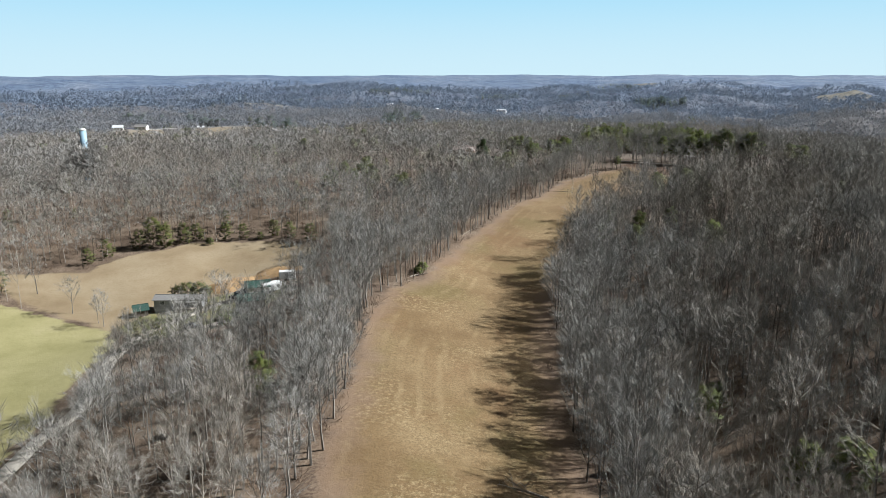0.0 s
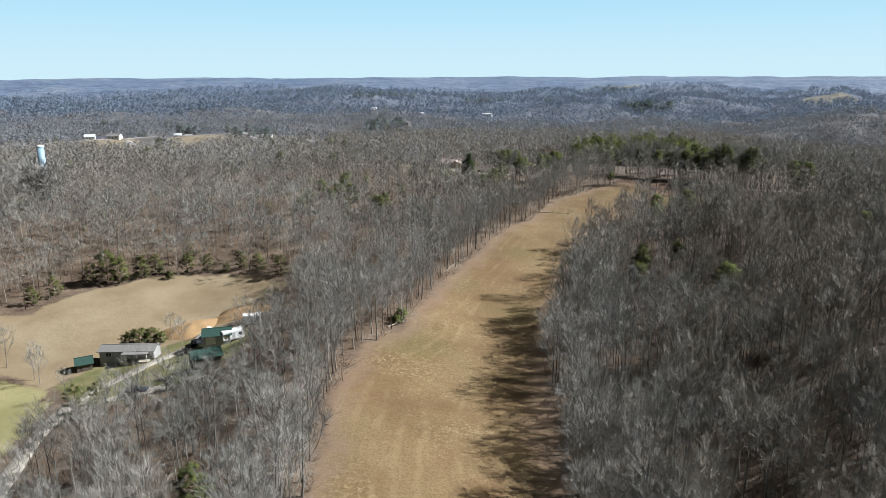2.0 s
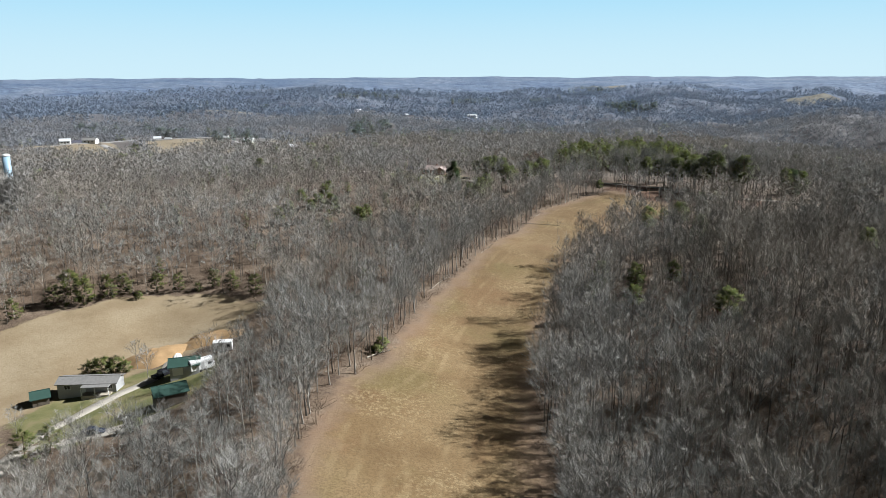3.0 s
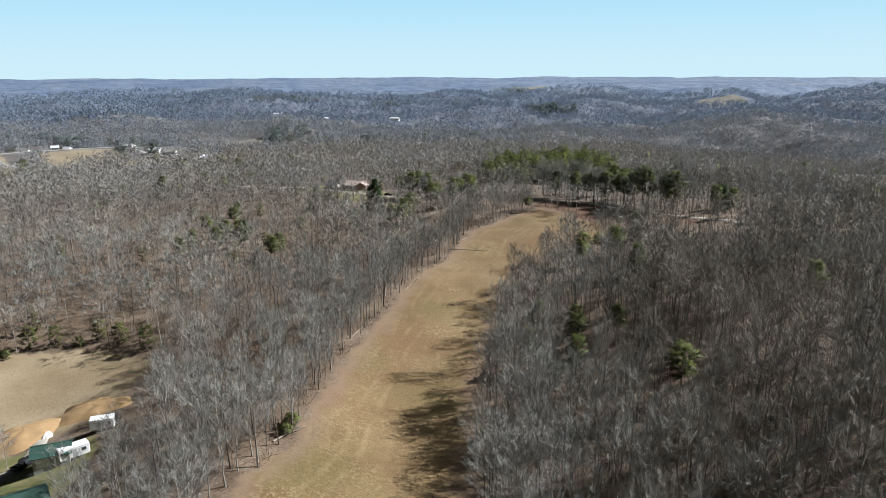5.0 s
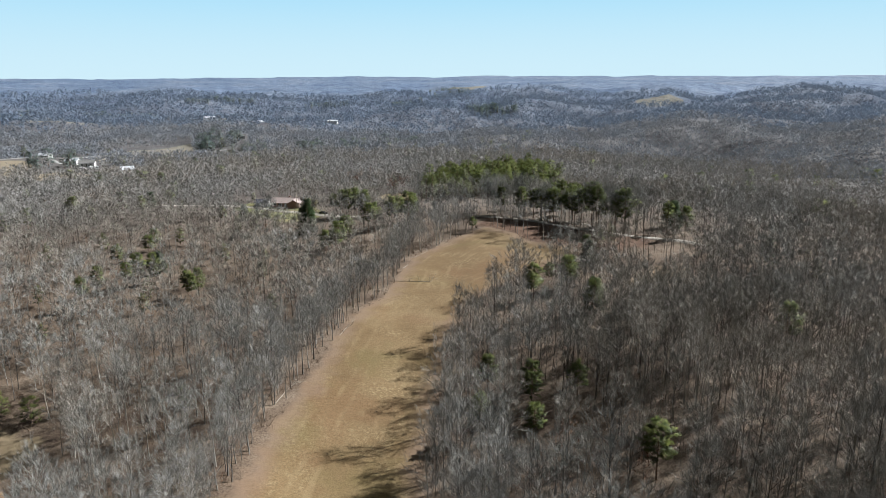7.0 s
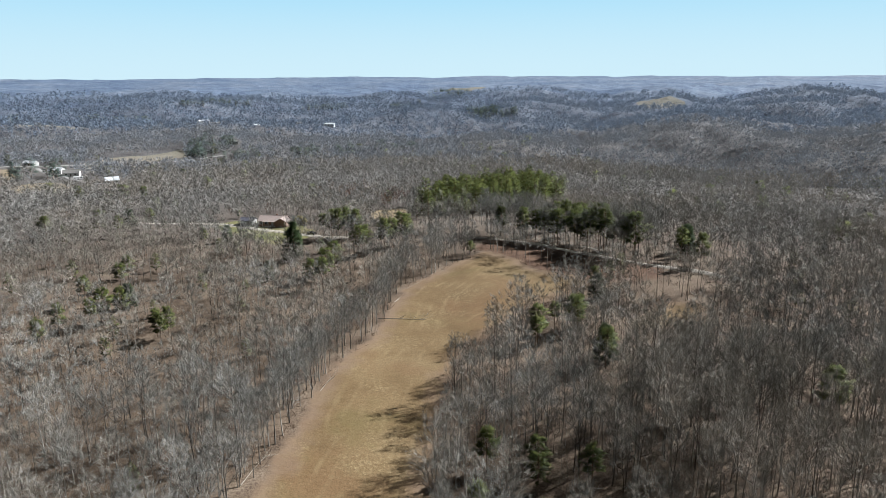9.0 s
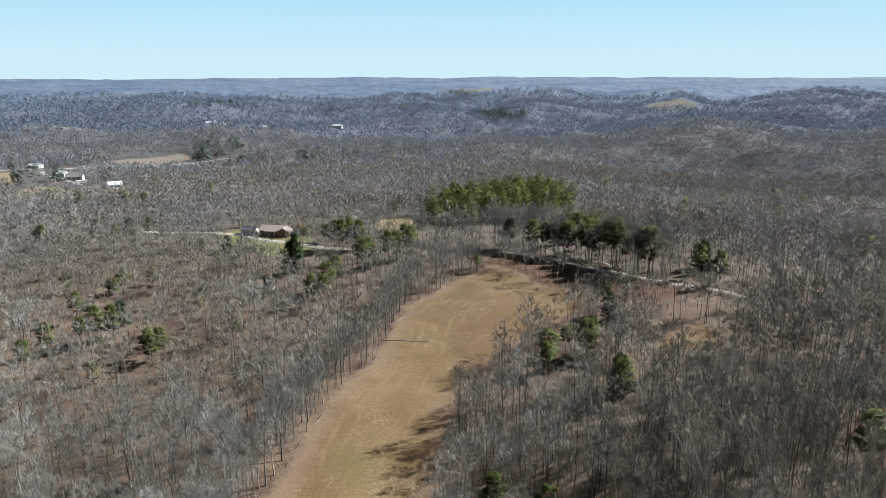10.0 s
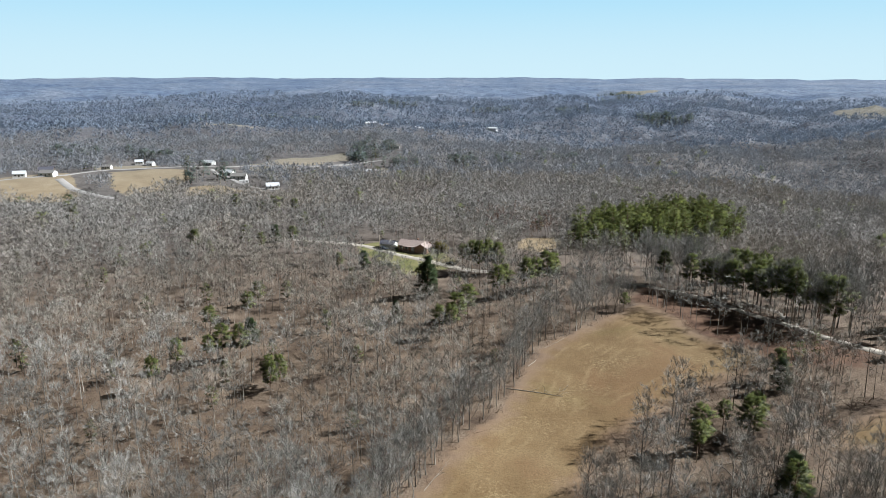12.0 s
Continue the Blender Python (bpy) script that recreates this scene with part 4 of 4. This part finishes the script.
merged("russet_oaks", RUSSET, places(hx, hy, height(hx, hy), RUSSET, 0.5, 1.0), [bark_stuff, russet_leaf], "young oaks holding dull russet leaves in the woods")
x, y, z = scatter(13.0, 0, 420)
few = (waves(x, y, 90, 51) > 0.25) & ((x < 0.3 * y) | (y > 240))
merged("tan_saplings", RUSSET, places(x[few], y[few], z[few], RUSSET, 0.3, 0.7), [bark_stuff, russet_leaf], "low saplings holding tan leaves under the hardwoods")


# ------------------------------------------------------------------ brush and grass
def brush_clump(seed, tall, blades):
    w = Wood(seed)
    for _ in range(blades):
        p = Vector((w.r.gauss(0, 0.5), w.r.gauss(0, 0.5), -0.1))
        q = p + Vector((w.r.gauss(0, 0.45), w.r.gauss(0, 0.45), w.r.uniform(0.4, 1.0))) * tall
        w.blade(p, q, 0.07)
        w.blade(p.lerp(q, 0.6), q + Vector((w.r.gauss(0, 0.3), w.r.gauss(0, 0.3), 0.1)) * tall * 0.5, 0.06)
    return w.arrays()


brush_mat = bark_material("brush_twigs", (0.09, 0.062, 0.042), (0.22, 0.165, 0.118), "tint")
BRUSH = [brush_clump(300 + i, 2.2 + 0.5 * i, 16) for i in range(5)]
x, y, z = scatter(7.5, 0, 240)
merged("brush", BRUSH, places(x, y, z, BRUSH, 0.5, 1.2), [brush_mat, brush_mat], "low leafless brown brush under the trees")
gx, gy = np.meshgrid(np.arange(-26, 125, 3.0), np.arange(60, 395, 3.0))
gx, gy = gx.ravel() + rs.uniform(-1.5, 1.5, gx.size), gy.ravel() + rs.uniform(-1.5, 1.5, gy.size)
rim = inside(MEADOW, gx, gy)
ok = (rim < 0.6) & (rim > -4.5) & (rs.uniform(0, 1, gx.size) < 0.75)
gx, gy = gx[ok], gy[ok]
merged("edge_brush", BRUSH, places(gx, gy, height(gx, gy), BRUSH, 0.3, 0.9), [brush_mat, brush_mat], "tangled brown brush along the meadow's edge")


# ------------------------------------------------------------------ bare trees standing in the open
for n, (tx, ty, ts) in enumerate(((-110, 197, 0.85), (-96, 187, 0.8), (-99, 190, 0.6), (-128, 211, 1.0), (-66, 203.5, 0.65), (-72, 212, 0.6), (-60, 150, 0.9), (-84, 176, 0.55), (4, 470, 0.6), (30, 464, 0.7))):
    v, f, sl = bare_tree(500 + n, 14.0, 15, 6, 40, 0.042, 7, 0.26, 0.2)
    ob = split_thing("bare_tree", (v, f, sl), bark_thing, twig_thing)
    ob.matrix_world = Matrix.Translation((tx, ty, ground_z(tx, ty))) @ Matrix.Scale(ts, 4)
    tagged(ob, "broad leafless tree standing alone on open grass", "tree", "bare trees in the open")

# ------------------------------------------------------------------ fallen and dead trees
dead_bark = painted("weathered_wood", (0.232, 0.203, 0.165), 0.9, vary=0.35, scale=1.2)


def fallen_tree(a, b, thick, seed, boughs, label):
    """A trunk lying on the ground with a broken, bare crown at its end."""
    w = Wood(seed)
    r = w.r
    pa, pb = Vector((*a, ground_z(*a) + thick)), Vector((*b, ground_z(*b) + thick * 0.7))
    mid = pa.lerp(pb, 0.5) + Vector((r.uniform(-.4, .4), r.uniform(-.4, .4), 0.15))
    w.tube([pa, mid, pb], [thick, thick * 0.8, thick * 0.35], 7, 0)
    d = (pb - pa).normalized()
    for n in range(boughs):
        p = pa.lerp(pb, r.uniform(0.45, 1.0))
        e = (d + Vector((r.uniform(-1, 1), r.uniform(-1, 1), r.uniform(0.0, 0.9)))).normalized()
        q = p + e * r.uniform(1.5, 4.0)
        w.tube([p, p.lerp(q, 0.5) + Vector((0, 0, 0.2)), q], [thick * 0.3, thick * 0.2, 0.02], 3, 1)
        for _ in range(6):
            s = p.lerp(q, r.uniform(0.4, 1))
            w.blade(s, s + Vector((r.gauss(0, .7), r.gauss(0, .7), r.uniform(-0.1, .8))), 0.06, 1)
    return tagged(split_thing("fallen_tree", w.arrays(), dead_bark, dead_bark, "branches"), label, "fallen tree", "fallen trees along the meadow")


fallen_tree((47, 322), (62, 317), 0.13, 401, 8, "fallen bare tree lying out into the tan meadow")
fallen_tree((62, 352), (70, 360), 0.09, 402, 3, "pale barkless log at the meadow's edge")
fallen_tree((7, 236), (12, 246), 0.1, 403, 12, "pale broken tree leaning into the meadow's edge")
fallen_tree((-9, 183), (-4, 188), 0.2, 404, 6, "pale tangle of dead branches beside a bush")
fallen_tree((15, 84), (9, 87), 0.22, 405, 9, "pale fallen treetop in the hillside's shade")
fallen_tree((25, 272), (29, 280), 0.08, 406, 5, "grey fallen trunk at the edge of the woods")
fallen_tree((55, 338), (58, 343), 0.15, 407, 2, "grey short log at the edge of the woods")

# ------------------------------------------------------------------ buildings
glass = Mat("window_glass", 0.08)
glass.colour((0.03, 0.035, 0.04))
glass = glass.m
siding_grey = painted("grey_siding", (0.270, 0.270, 0.270), 0.7, vary=0.12, scale=0.8)
white_paint = painted("white_paint", (0.527, 0.527, 0.510), 0.6, vary=0.12, scale=0.8)
brick_red = painted("tan_red_brick", (0.240, 0.150, 0.116), 0.9, vary=0.25, scale=3.0)
shingle_grey = painted("grey_shingles", (0.150, 0.145, 0.139), 0.9, vary=0.25, scale=1.5)
shingle_pink = painted("pinkish_shingles", (0.259, 0.209, 0.191), 0.9, vary=0.22, scale=1.0)
shingle_dark = painted("dark_shingles", (0.07, 0.07, 0.09), 0.8, vary=0.3, scale=1.5)
green_metal = painted("green_metal", (0.024, 0.052, 0.042), 0.6, 0.1, 0.18, 0.6)
white_metal = painted("white_metal", (0.510, 0.527, 0.552), 0.4, 0.2, 0.1, 0.6)
dark_wood = painted("dark_boards", (0.09, 0.075, 0.06), 0.9, vary=0.35, scale=2.0)
grey_wood = painted("deck_boards", (0.288, 0.252, 0.202), 0.9, vary=0.3, scale=2.0)
tank_blue = painted("pale_blue_paint", (0.225, 0.323, 0.398), 0.45, vary=0.08, scale=0.4)


def gable_house(name, x, y, turn, w, d, h, rise, wall, roof, label, category="house", fronts=(), backs=(), door=None, eave=0.45, chimney=None, porch=None, group="", sink=0.5):
    """A gabled building, its ridge along its own x: walls, two roof slopes, gables, windows with frames and panes, a door."""
    root = new(name)
    corners = [(x + c * w / 2 * math.cos(turn) - s * d / 2 * math.sin(turn), y + c * w / 2 * math.sin(turn) + s * d / 2 * math.cos(turn)) for c in (-1, 1) for s in (-1, 1)]
    base = max(ground_z(*c) for c in corners)
    low = min(ground_z(*c) for c in corners)
    sink = base - low + 0.3
    root.matrix_world = Matrix.Translation((x, y, base)) @ pose(0, 0, 0, 0, 0, math.degrees(turn))
    t = 0.15
    for title, q in (("front_wall", (-w / 2, w / 2, -d / 2, -d / 2 + t)), ("back_wall", (-w / 2, w / 2, d / 2 - t, d / 2))):
        part(title, box(q[0], q[1], q[2], q[3], -sink, h), wall, root)
    for sx in (-1, 1):
        bm = prism([(-d / 2 + t, -sink), (d / 2 - t, -sink), (d / 2 - t, h), (0, h + rise - 0.05), (-d / 2 + t, h)], 0, t)
        for v in bm.verts:
            v.co = Vector((sx * (w / 2 - t / 2) + (v.co.y - t / 2), v.co.x, v.co.z))
        bmesh.ops.recalc_face_normals(bm, faces=bm.faces[:])
        part("end_wall", bm, wall, root)
    k = rise / (d / 2)
    for sy in (-1, 1):
        out = d / 2 + eave
        bm = prism([(0.0, h + rise + 0.02), (sy * out, h - eave * k + 0.02), (sy * out, h - eave * k + 0.16), (0.0, h + rise + 0.18)], -w / 2 - eave, w / 2 + eave)
        for v in bm.verts:
            v.co = Vector((v.co.y, v.co.x, v.co.z))
        bmesh.ops.recalc_face_normals(bm, faces=bm.faces[:])
        part("roof", bm, roof, root)
    part("ridge_cap", box(-w / 2 - eave, w / 2 + eave, -0.12, 0.12, h + rise + 0.1, h + rise + 0.24), roof, root)

    def window(cx, cz, ww, hh, side):
        yy = side * (d / 2)
        f = part("window", box(cx - ww / 2 - 0.08, cx + ww / 2 + 0.08, min(yy, yy + side * 0.06), max(yy, yy + side * 0.06), cz - hh / 2 - 0.08, cz + hh / 2 + 0.08), white_paint, root, "white framed window")
        for s in (-1, 1):
            a, b = (cx - ww / 2, cx - 0.04) if s < 0 else (cx + 0.04, cx + ww / 2)
            part("pane", box(a, b, min(yy + side * 0.06, yy + side * 0.075), max(yy + side * 0.06, yy + side * 0.075), cz - hh / 2, cz + hh / 2), glass, f)

    for cx, cz, ww, hh in fronts:
        window(cx, cz, ww, hh, -1)
    for cx, cz, ww, hh in backs:
        window(cx, cz, ww, hh, 1)
    if door:
        cx, ww, hh, mat = door
        part("door", box(cx - ww / 2, cx + ww / 2, -d / 2 - 0.06, -d / 2, 0.02, hh), mat, root)
    if chimney:
        part("chimney", box(chimney[0] - 0.45, chimney[0] + 0.45, chimney[1] - 0.35, chimney[1] + 0.35, h, h + rise + 0.9, 0.03), brick_red, root)
    if porch:
        x0, x1, deep = porch
        part("porch_roof", box(x0, x1, -d / 2 - deep, -d / 2, h - 0.25, h - 0.1), roof, root)
        part("porch_deck", box(x0, x1, -d / 2 - deep, -d / 2, -sink, 0.12), grey_wood, root, "weathered wooden deck")
        for px in (x0 + 0.1, (x0 + x1) / 2, x1 - 0.1):
            part("post", box(px - 0.07, px + 0.07, -d / 2 - deep + 0.02, -d / 2 - deep + 0.16, 0.12, h - 0.25), white_paint, root)
    return tagged(root, label, category, group)


gable_house("mobile_home", -78.5, 199.5, 0.02, 14.0, 5.0, 2.35, 0.8, siding_grey, shingle_grey, "long grey sided mobile home with a grey shingle roof", "house",
            fronts=[(-4.6, 1.45, 1.3, 1.0), (5.6, 1.45, 1.0, 0.9)], door=(-0.8, 0.95, 2.0, white_paint), porch=(-0.6, 6.0, 2.2))
gable_house("shed", -89, 195.5, 0.5, 3.6, 3.6, 1.9, 1.1, dark_wood, green_metal, "small dark board shed with a green metal roof", "shed", door=(0, 1.4, 1.75, dark_wood))
gable_house("garage", -55.5, 200.5, 0.25, 6.8, 5.4, 2.3, 1.1, siding_grey, green_metal, "grey garage with a teal green metal roof", "garage", door=(-1.6, 2.4, 2.05, white_paint), fronts=[(2.2, 1.4, 0.8, 0.8)])
gable_house("pole_barn", -51.5, 178, 0.5, 6.5, 5.0, 2.4, 1.1, dark_wood, green_metal, "low dark pole barn with a green roof by the lane", "barn", door=(0, 2.2, 2.0, dark_wood))
gable_house("brick_house", 15, 482, -0.36, 14.5, 8.2, 2.8, 2.0, brick_red, shingle_pink, "tan brick ranch house with a pinkish shingle roof", "house",
            fronts=[(-5.6, 1.6, 1.4, 1.2), (-3.0, 1.6, 1.4, 1.2), (2.6, 1.6, 1.4, 1.2)], door=(0.4, 1.0, 2.1, white_paint), chimney=(1.5, 0.5), porch=(-4.5, 2.0, 1.8))
gable_house("brick_wing", 19.4, 477.2, -0.36 + math.pi / 2, 7.0, 6.2, 2.8, 1.7, brick_red, shingle_pink, "brick front wing of the ranch house, pinkish roof", "house", fronts=[(0, 1.6, 1.6, 1.2)])
gable_house("carport", 1.5, 487, -0.36, 7.2, 5.6, 2.5, 1.2, white_paint, shingle_dark, "white outbuilding with a near-black shingle roof", "garage", door=(1.5, 2.6, 2.1, white_paint))
gable_house("white_barn", -47, 899, 0.2, 15, 10, 3.6, 2.6, white_paint, white_metal, "white barn with a bright metal roof in far woods", "barn", door=(0, 3, 2.8, white_paint))
for n, (hx, hy, hw, hd) in enumerate(FAR_HOMES):
    gable_house("farmhouse", hx, hy, 0.4 * math.sin(n * 2.1), hw, hd, 3.0, 2.2, white_paint, white_metal if n % 3 else shingle_grey,
                "far white farmhouse with a %s roof" % ("pale metal" if n % 3 else "grey shingle"), "house", fronts=[(-hw * 0.28, 1.6, 1.4, 1.2), (hw * 0.28, 1.6, 1.4, 1.2)], door=(0, 1.1, 2.1, dark_wood), group="far farmhouses")
gable_house("dark_barn", -395, 888, 0.3, 14, 10, 4.0, 3.0, dark_wood, shingle_dark, "far dark board barn on a hilltop field", "barn", door=(0, 3, 2.8, dark_wood))

# ------------------------------------------------------------------ water tower
tower = new("water_tower")
tower.location = (-197, 387, ground_z(-197, 387))


def lathe(profile, sides=24):
    bm = bmesh.new()
    rings = [[bm.verts.new((r * math.cos(2 * math.pi * i / sides), r * math.sin(2 * math.pi * i / sides), z)) for i in range(sides)] for r, z in profile]
    for a, b in zip(rings, rings[1:]):
        for i in range(sides):
            bm.faces.new((a[i], a[(i + 1) % sides], b[(i + 1) % sides], b[i])).smooth = True
    bm.faces.new(rings[0][::-1])
    bm.faces.new(rings[-1])
    return bm


part("tank", lathe([(1.75, 0.4), (1.75, 27.4)]), tank_blue, tower)
part("dome", lathe([(1.9, 27.4), (1.9, 27.6), (1.5, 28.1), (0.9, 28.5), (0.2, 28.6)]), white_paint, tower, "white shallow domed cap")
part("base", lathe([(2.7, -1.0), (2.7, 0.3), (2.1, 0.5)]), siding_grey, tower, "concrete ring base")
for k in range(2):
    part("ladder_rail", box(1.8, 1.87, -0.25 + 0.45 * k, -0.2 + 0.45 * k, 1.0, 27.4), white_metal, tower)
s, q = rs.uniform(5, 32, 26), rs.uniform(-7, 7, 26)
hx, hy = -197 + 0.45 * s + 0.89 * q, 387 - 0.89 * s + 0.45 * q
merged("bare_woods", DISTANT, places(hx, hy, height(hx, hy), DISTANT, 1.4, 1.65), [far_stuff, far_stuff], "tall leafless trees in front of the water tower")
tagged(tower, "slim pale blue water standpipe with white cap", "water tower")

# ------------------------------------------------------------------ vehicles
tyre_mat = painted("tyre_rubber", (0.02, 0.02, 0.02), 0.9, vary=0.3, scale=3)
car_black = painted("black_car_paint", (0.015, 0.015, 0.018), 0.25, vary=0.2, scale=1)
car_blue = painted("blue_car_paint", (0.02, 0.028, 0.05), 0.25, vary=0.15, scale=1)
car_white = painted("white_car_paint", (0.510, 0.510, 0.510), 0.3, vary=0.08, scale=1)


def vehicle(name, x, y, turn, profile, cabin, wide, paint, label, category, length):
    root = new(name)
    root.matrix_world = Matrix.Translation((x, y, ground_z(x, y) + 0.14)) @ pose(0, 0, 0, 0, 0, turn)
    part("body", prism(profile, -wide / 2, wide / 2), paint, root)
    part("windows", prism(cabin, -wide / 2 + 0.12, wide / 2 - 0.12), glass, root, "dark glass")
    top = max(z for _, z in cabin)
    xs = [a for a, z in cabin if z > top - 0.05]
    part("roof", box(min(xs), max(xs), -wide / 2 + 0.15, wide / 2 - 0.15, top, top + 0.06, 0.02), paint, root)
    for wx in (-length * 0.31, length * 0.31):
        for s in (-1, 1):
            bm = lathe([(0.2, -0.12), (0.36, -0.11), (0.37, 0.11), (0.2, 0.12)], 14)
            for v in bm.verts:
                v.co = Vector((v.co.x + wx, v.co.z + s * (wide / 2 - 0.1), v.co.y + 0.37))
            part("wheel", bm, tyre_mat, root)
    return tagged(root, label, category)


PICKUP = [(-2.7, 0.45), (2.7, 0.45), (2.75, 0.95), (1.3, 1.08), (-2.7, 1.08)]
PICKUP_CAB = [(1.2, 1.08), (0.6, 1.78), (-0.7, 1.78), (-0.9, 1.08)]
SEDAN = [(-2.3, 0.4), (2.3, 0.4), (2.35, 0.8), (1.1, 0.95), (-2.3, 0.98)]
SEDAN_CAB = [(1.0, 0.95), (0.3, 1.45), (-1.1, 1.45), (-1.8, 0.97)]
vehicle("pickup_truck", -62.5, 203.5, 60, PICKUP, PICKUP_CAB, 1.95, car_black, "black pickup truck parked on the pale gravel", "pickup truck", 5.4)
vehicle("car", -60.8, 206.5, 40, SEDAN, SEDAN_CAB, 1.8, car_black, "black car parked beside the green-roofed garage", "car", 4.6)
vehicle("car", -64, 168.5, 5, SEDAN, SEDAN_CAB, 1.8, car_blue, "dark blue car parked on the gravel branch", "car", 4.6)
vehicle("car", -1, 482, -20, SEDAN, SEDAN_CAB, 1.8, car_blue, "dark blue car beside the brick house", "car", 4.6)
vehicle("car", 33, 452.5, -35, SEDAN, SEDAN_CAB, 1.8, car_black, "dark car parked on the house drive", "car", 4.6)


def trailer(x, y, turn, long, label):
    root = new("trailer")
    root.matrix_world = Matrix.Translation((x, y, ground_z(x, y) + 0.05)) @ pose(0, 0, 0, 0, 0, turn)
    part("body", box(-long / 2, long / 2, -1.2, 1.2, 0.55, 3.0, 0.15), car_white, root)
    part("door", box(-0.4, 0.4, -1.225, -1.2, 0.65, 2.55), siding_grey, root)
    part("window", box(long * 0.22, long * 0.38, -1.225, -1.2, 1.6, 2.3), glass, root)
    part("hitch", box(long / 2 - 0.1, long / 2 + 1.2, -0.1, 0.1, 0.45, 0.6), tyre_mat, root)
    for wx in (-0.5, 0.5):
        for s in (-1, 1):
            bm = lathe([(0.2, -0.12), (0.34, -0.11), (0.35, 0.11), (0.2, 0.12)], 14)
            for v in bm.verts:
                v.co = Vector((v.co.x + wx, v.co.z + s * 1.1, v.co.y + 0.33))
            part("wheel", bm, tyre_mat, root)
    tagged(root, label, "trailer")


trailer(-51.5, 200.5, 35, 6.0, "white camping trailer beside the green-roofed garage")
trailer(-49, 211.5, 10, 5.0, "white box trailer below the clay bank")
trailer(145.5, 414, -12, 8.0, "white trailer under the pines by the road")
trailer(-146, 752, 20, 8.0, "white trailer beside a far lane")


# ------------------------------------------------------------------ clay bank and stone pile in the farmyard
def mound(name, cx, cy, rx, ry, tall, mat, label, category, seed, turn=0.0):
    """A low uneven heap lying on the ground."""
    rings, sides = 9, 36
    verts, quads = [], []
    for i in range(rings):
        q = i / (rings - 1)
        for j in range(sides):
            a = 2 * math.pi * j / sides
            k = 1 + 0.12 * math.sin(3 * a + seed) + 0.07 * math.sin(7 * a + 2 * seed)
            ux, uy = q * rx * k * math.cos(a), q * ry * k * math.sin(a)
            px, py = cx + ux * math.cos(turn) - uy * math.sin(turn), cy + ux * math.sin(turn) + uy * math.cos(turn)
            verts.append((px, py, ground_z(px, py) + tall * (1 - q * q) ** 1.2 * (1 + 0.2 * q * math.sin(5 * a + 9 * q + seed)) - 0.25 * q ** 6 + 0.06))
    for i in range(rings - 1):
        for j in range(sides):
            a, b = i * sides + j, i * sides + (j + 1) % sides
            quads.append((a, b, b + sides, a + sides))
    tagged(new(name, mesh_from(name, verts, quads, [mat], smooth=True)), label, category)


mound("clay_bank", -69, 219, 9, 7, 2.0, clay, "bare orange clay bank behind the farmyard", "clay bank", 1, 0.6)
mound("clay_bank", -56, 225, 10, 5.5, 1.6, clay, "long orange clay cut above the garage", "clay bank", 2, -0.1)
mound("stone_pile", -63.5, 217.5, 1.4, 3.2, 0.7, white_paint, "small pile of pale crushed stone", "stone pile", 3, 0.4)


# ------------------------------------------------------------------ poles along the roads
def utility_pole(x, y, turn):
    root = new("utility_pole")
    root.matrix_world = Matrix.Translation((x, y, ground_z(x, y))) @ pose(0, 0, 0, 0, 0, turn)
    part("pole", lathe([(0.17, -0.5), (0.13, 9.5)], 8), grey_wood, root)
    part("crossarm", box(-1.1, 1.1, -0.06, 0.06, 8.7, 8.85), dark_wood, root)
    for px in (-0.95, 0.0, 0.95):
        bm = lathe([(0.05, 8.85), (0.07, 8.95), (0.03, 9.08)], 8)
        for v in bm.verts:
            v.co.x += px
        part("insulator", bm, siding_grey, root)
    return tagged(root, "weathered wooden utility pole beside the road", "utility pole", "utility poles")


for px, py, turn in ((20, 470, 60), (-2, 474, 60), (-150, 700, 20), (-118, 880, 30)):
    utility_pole(px, py, turn)
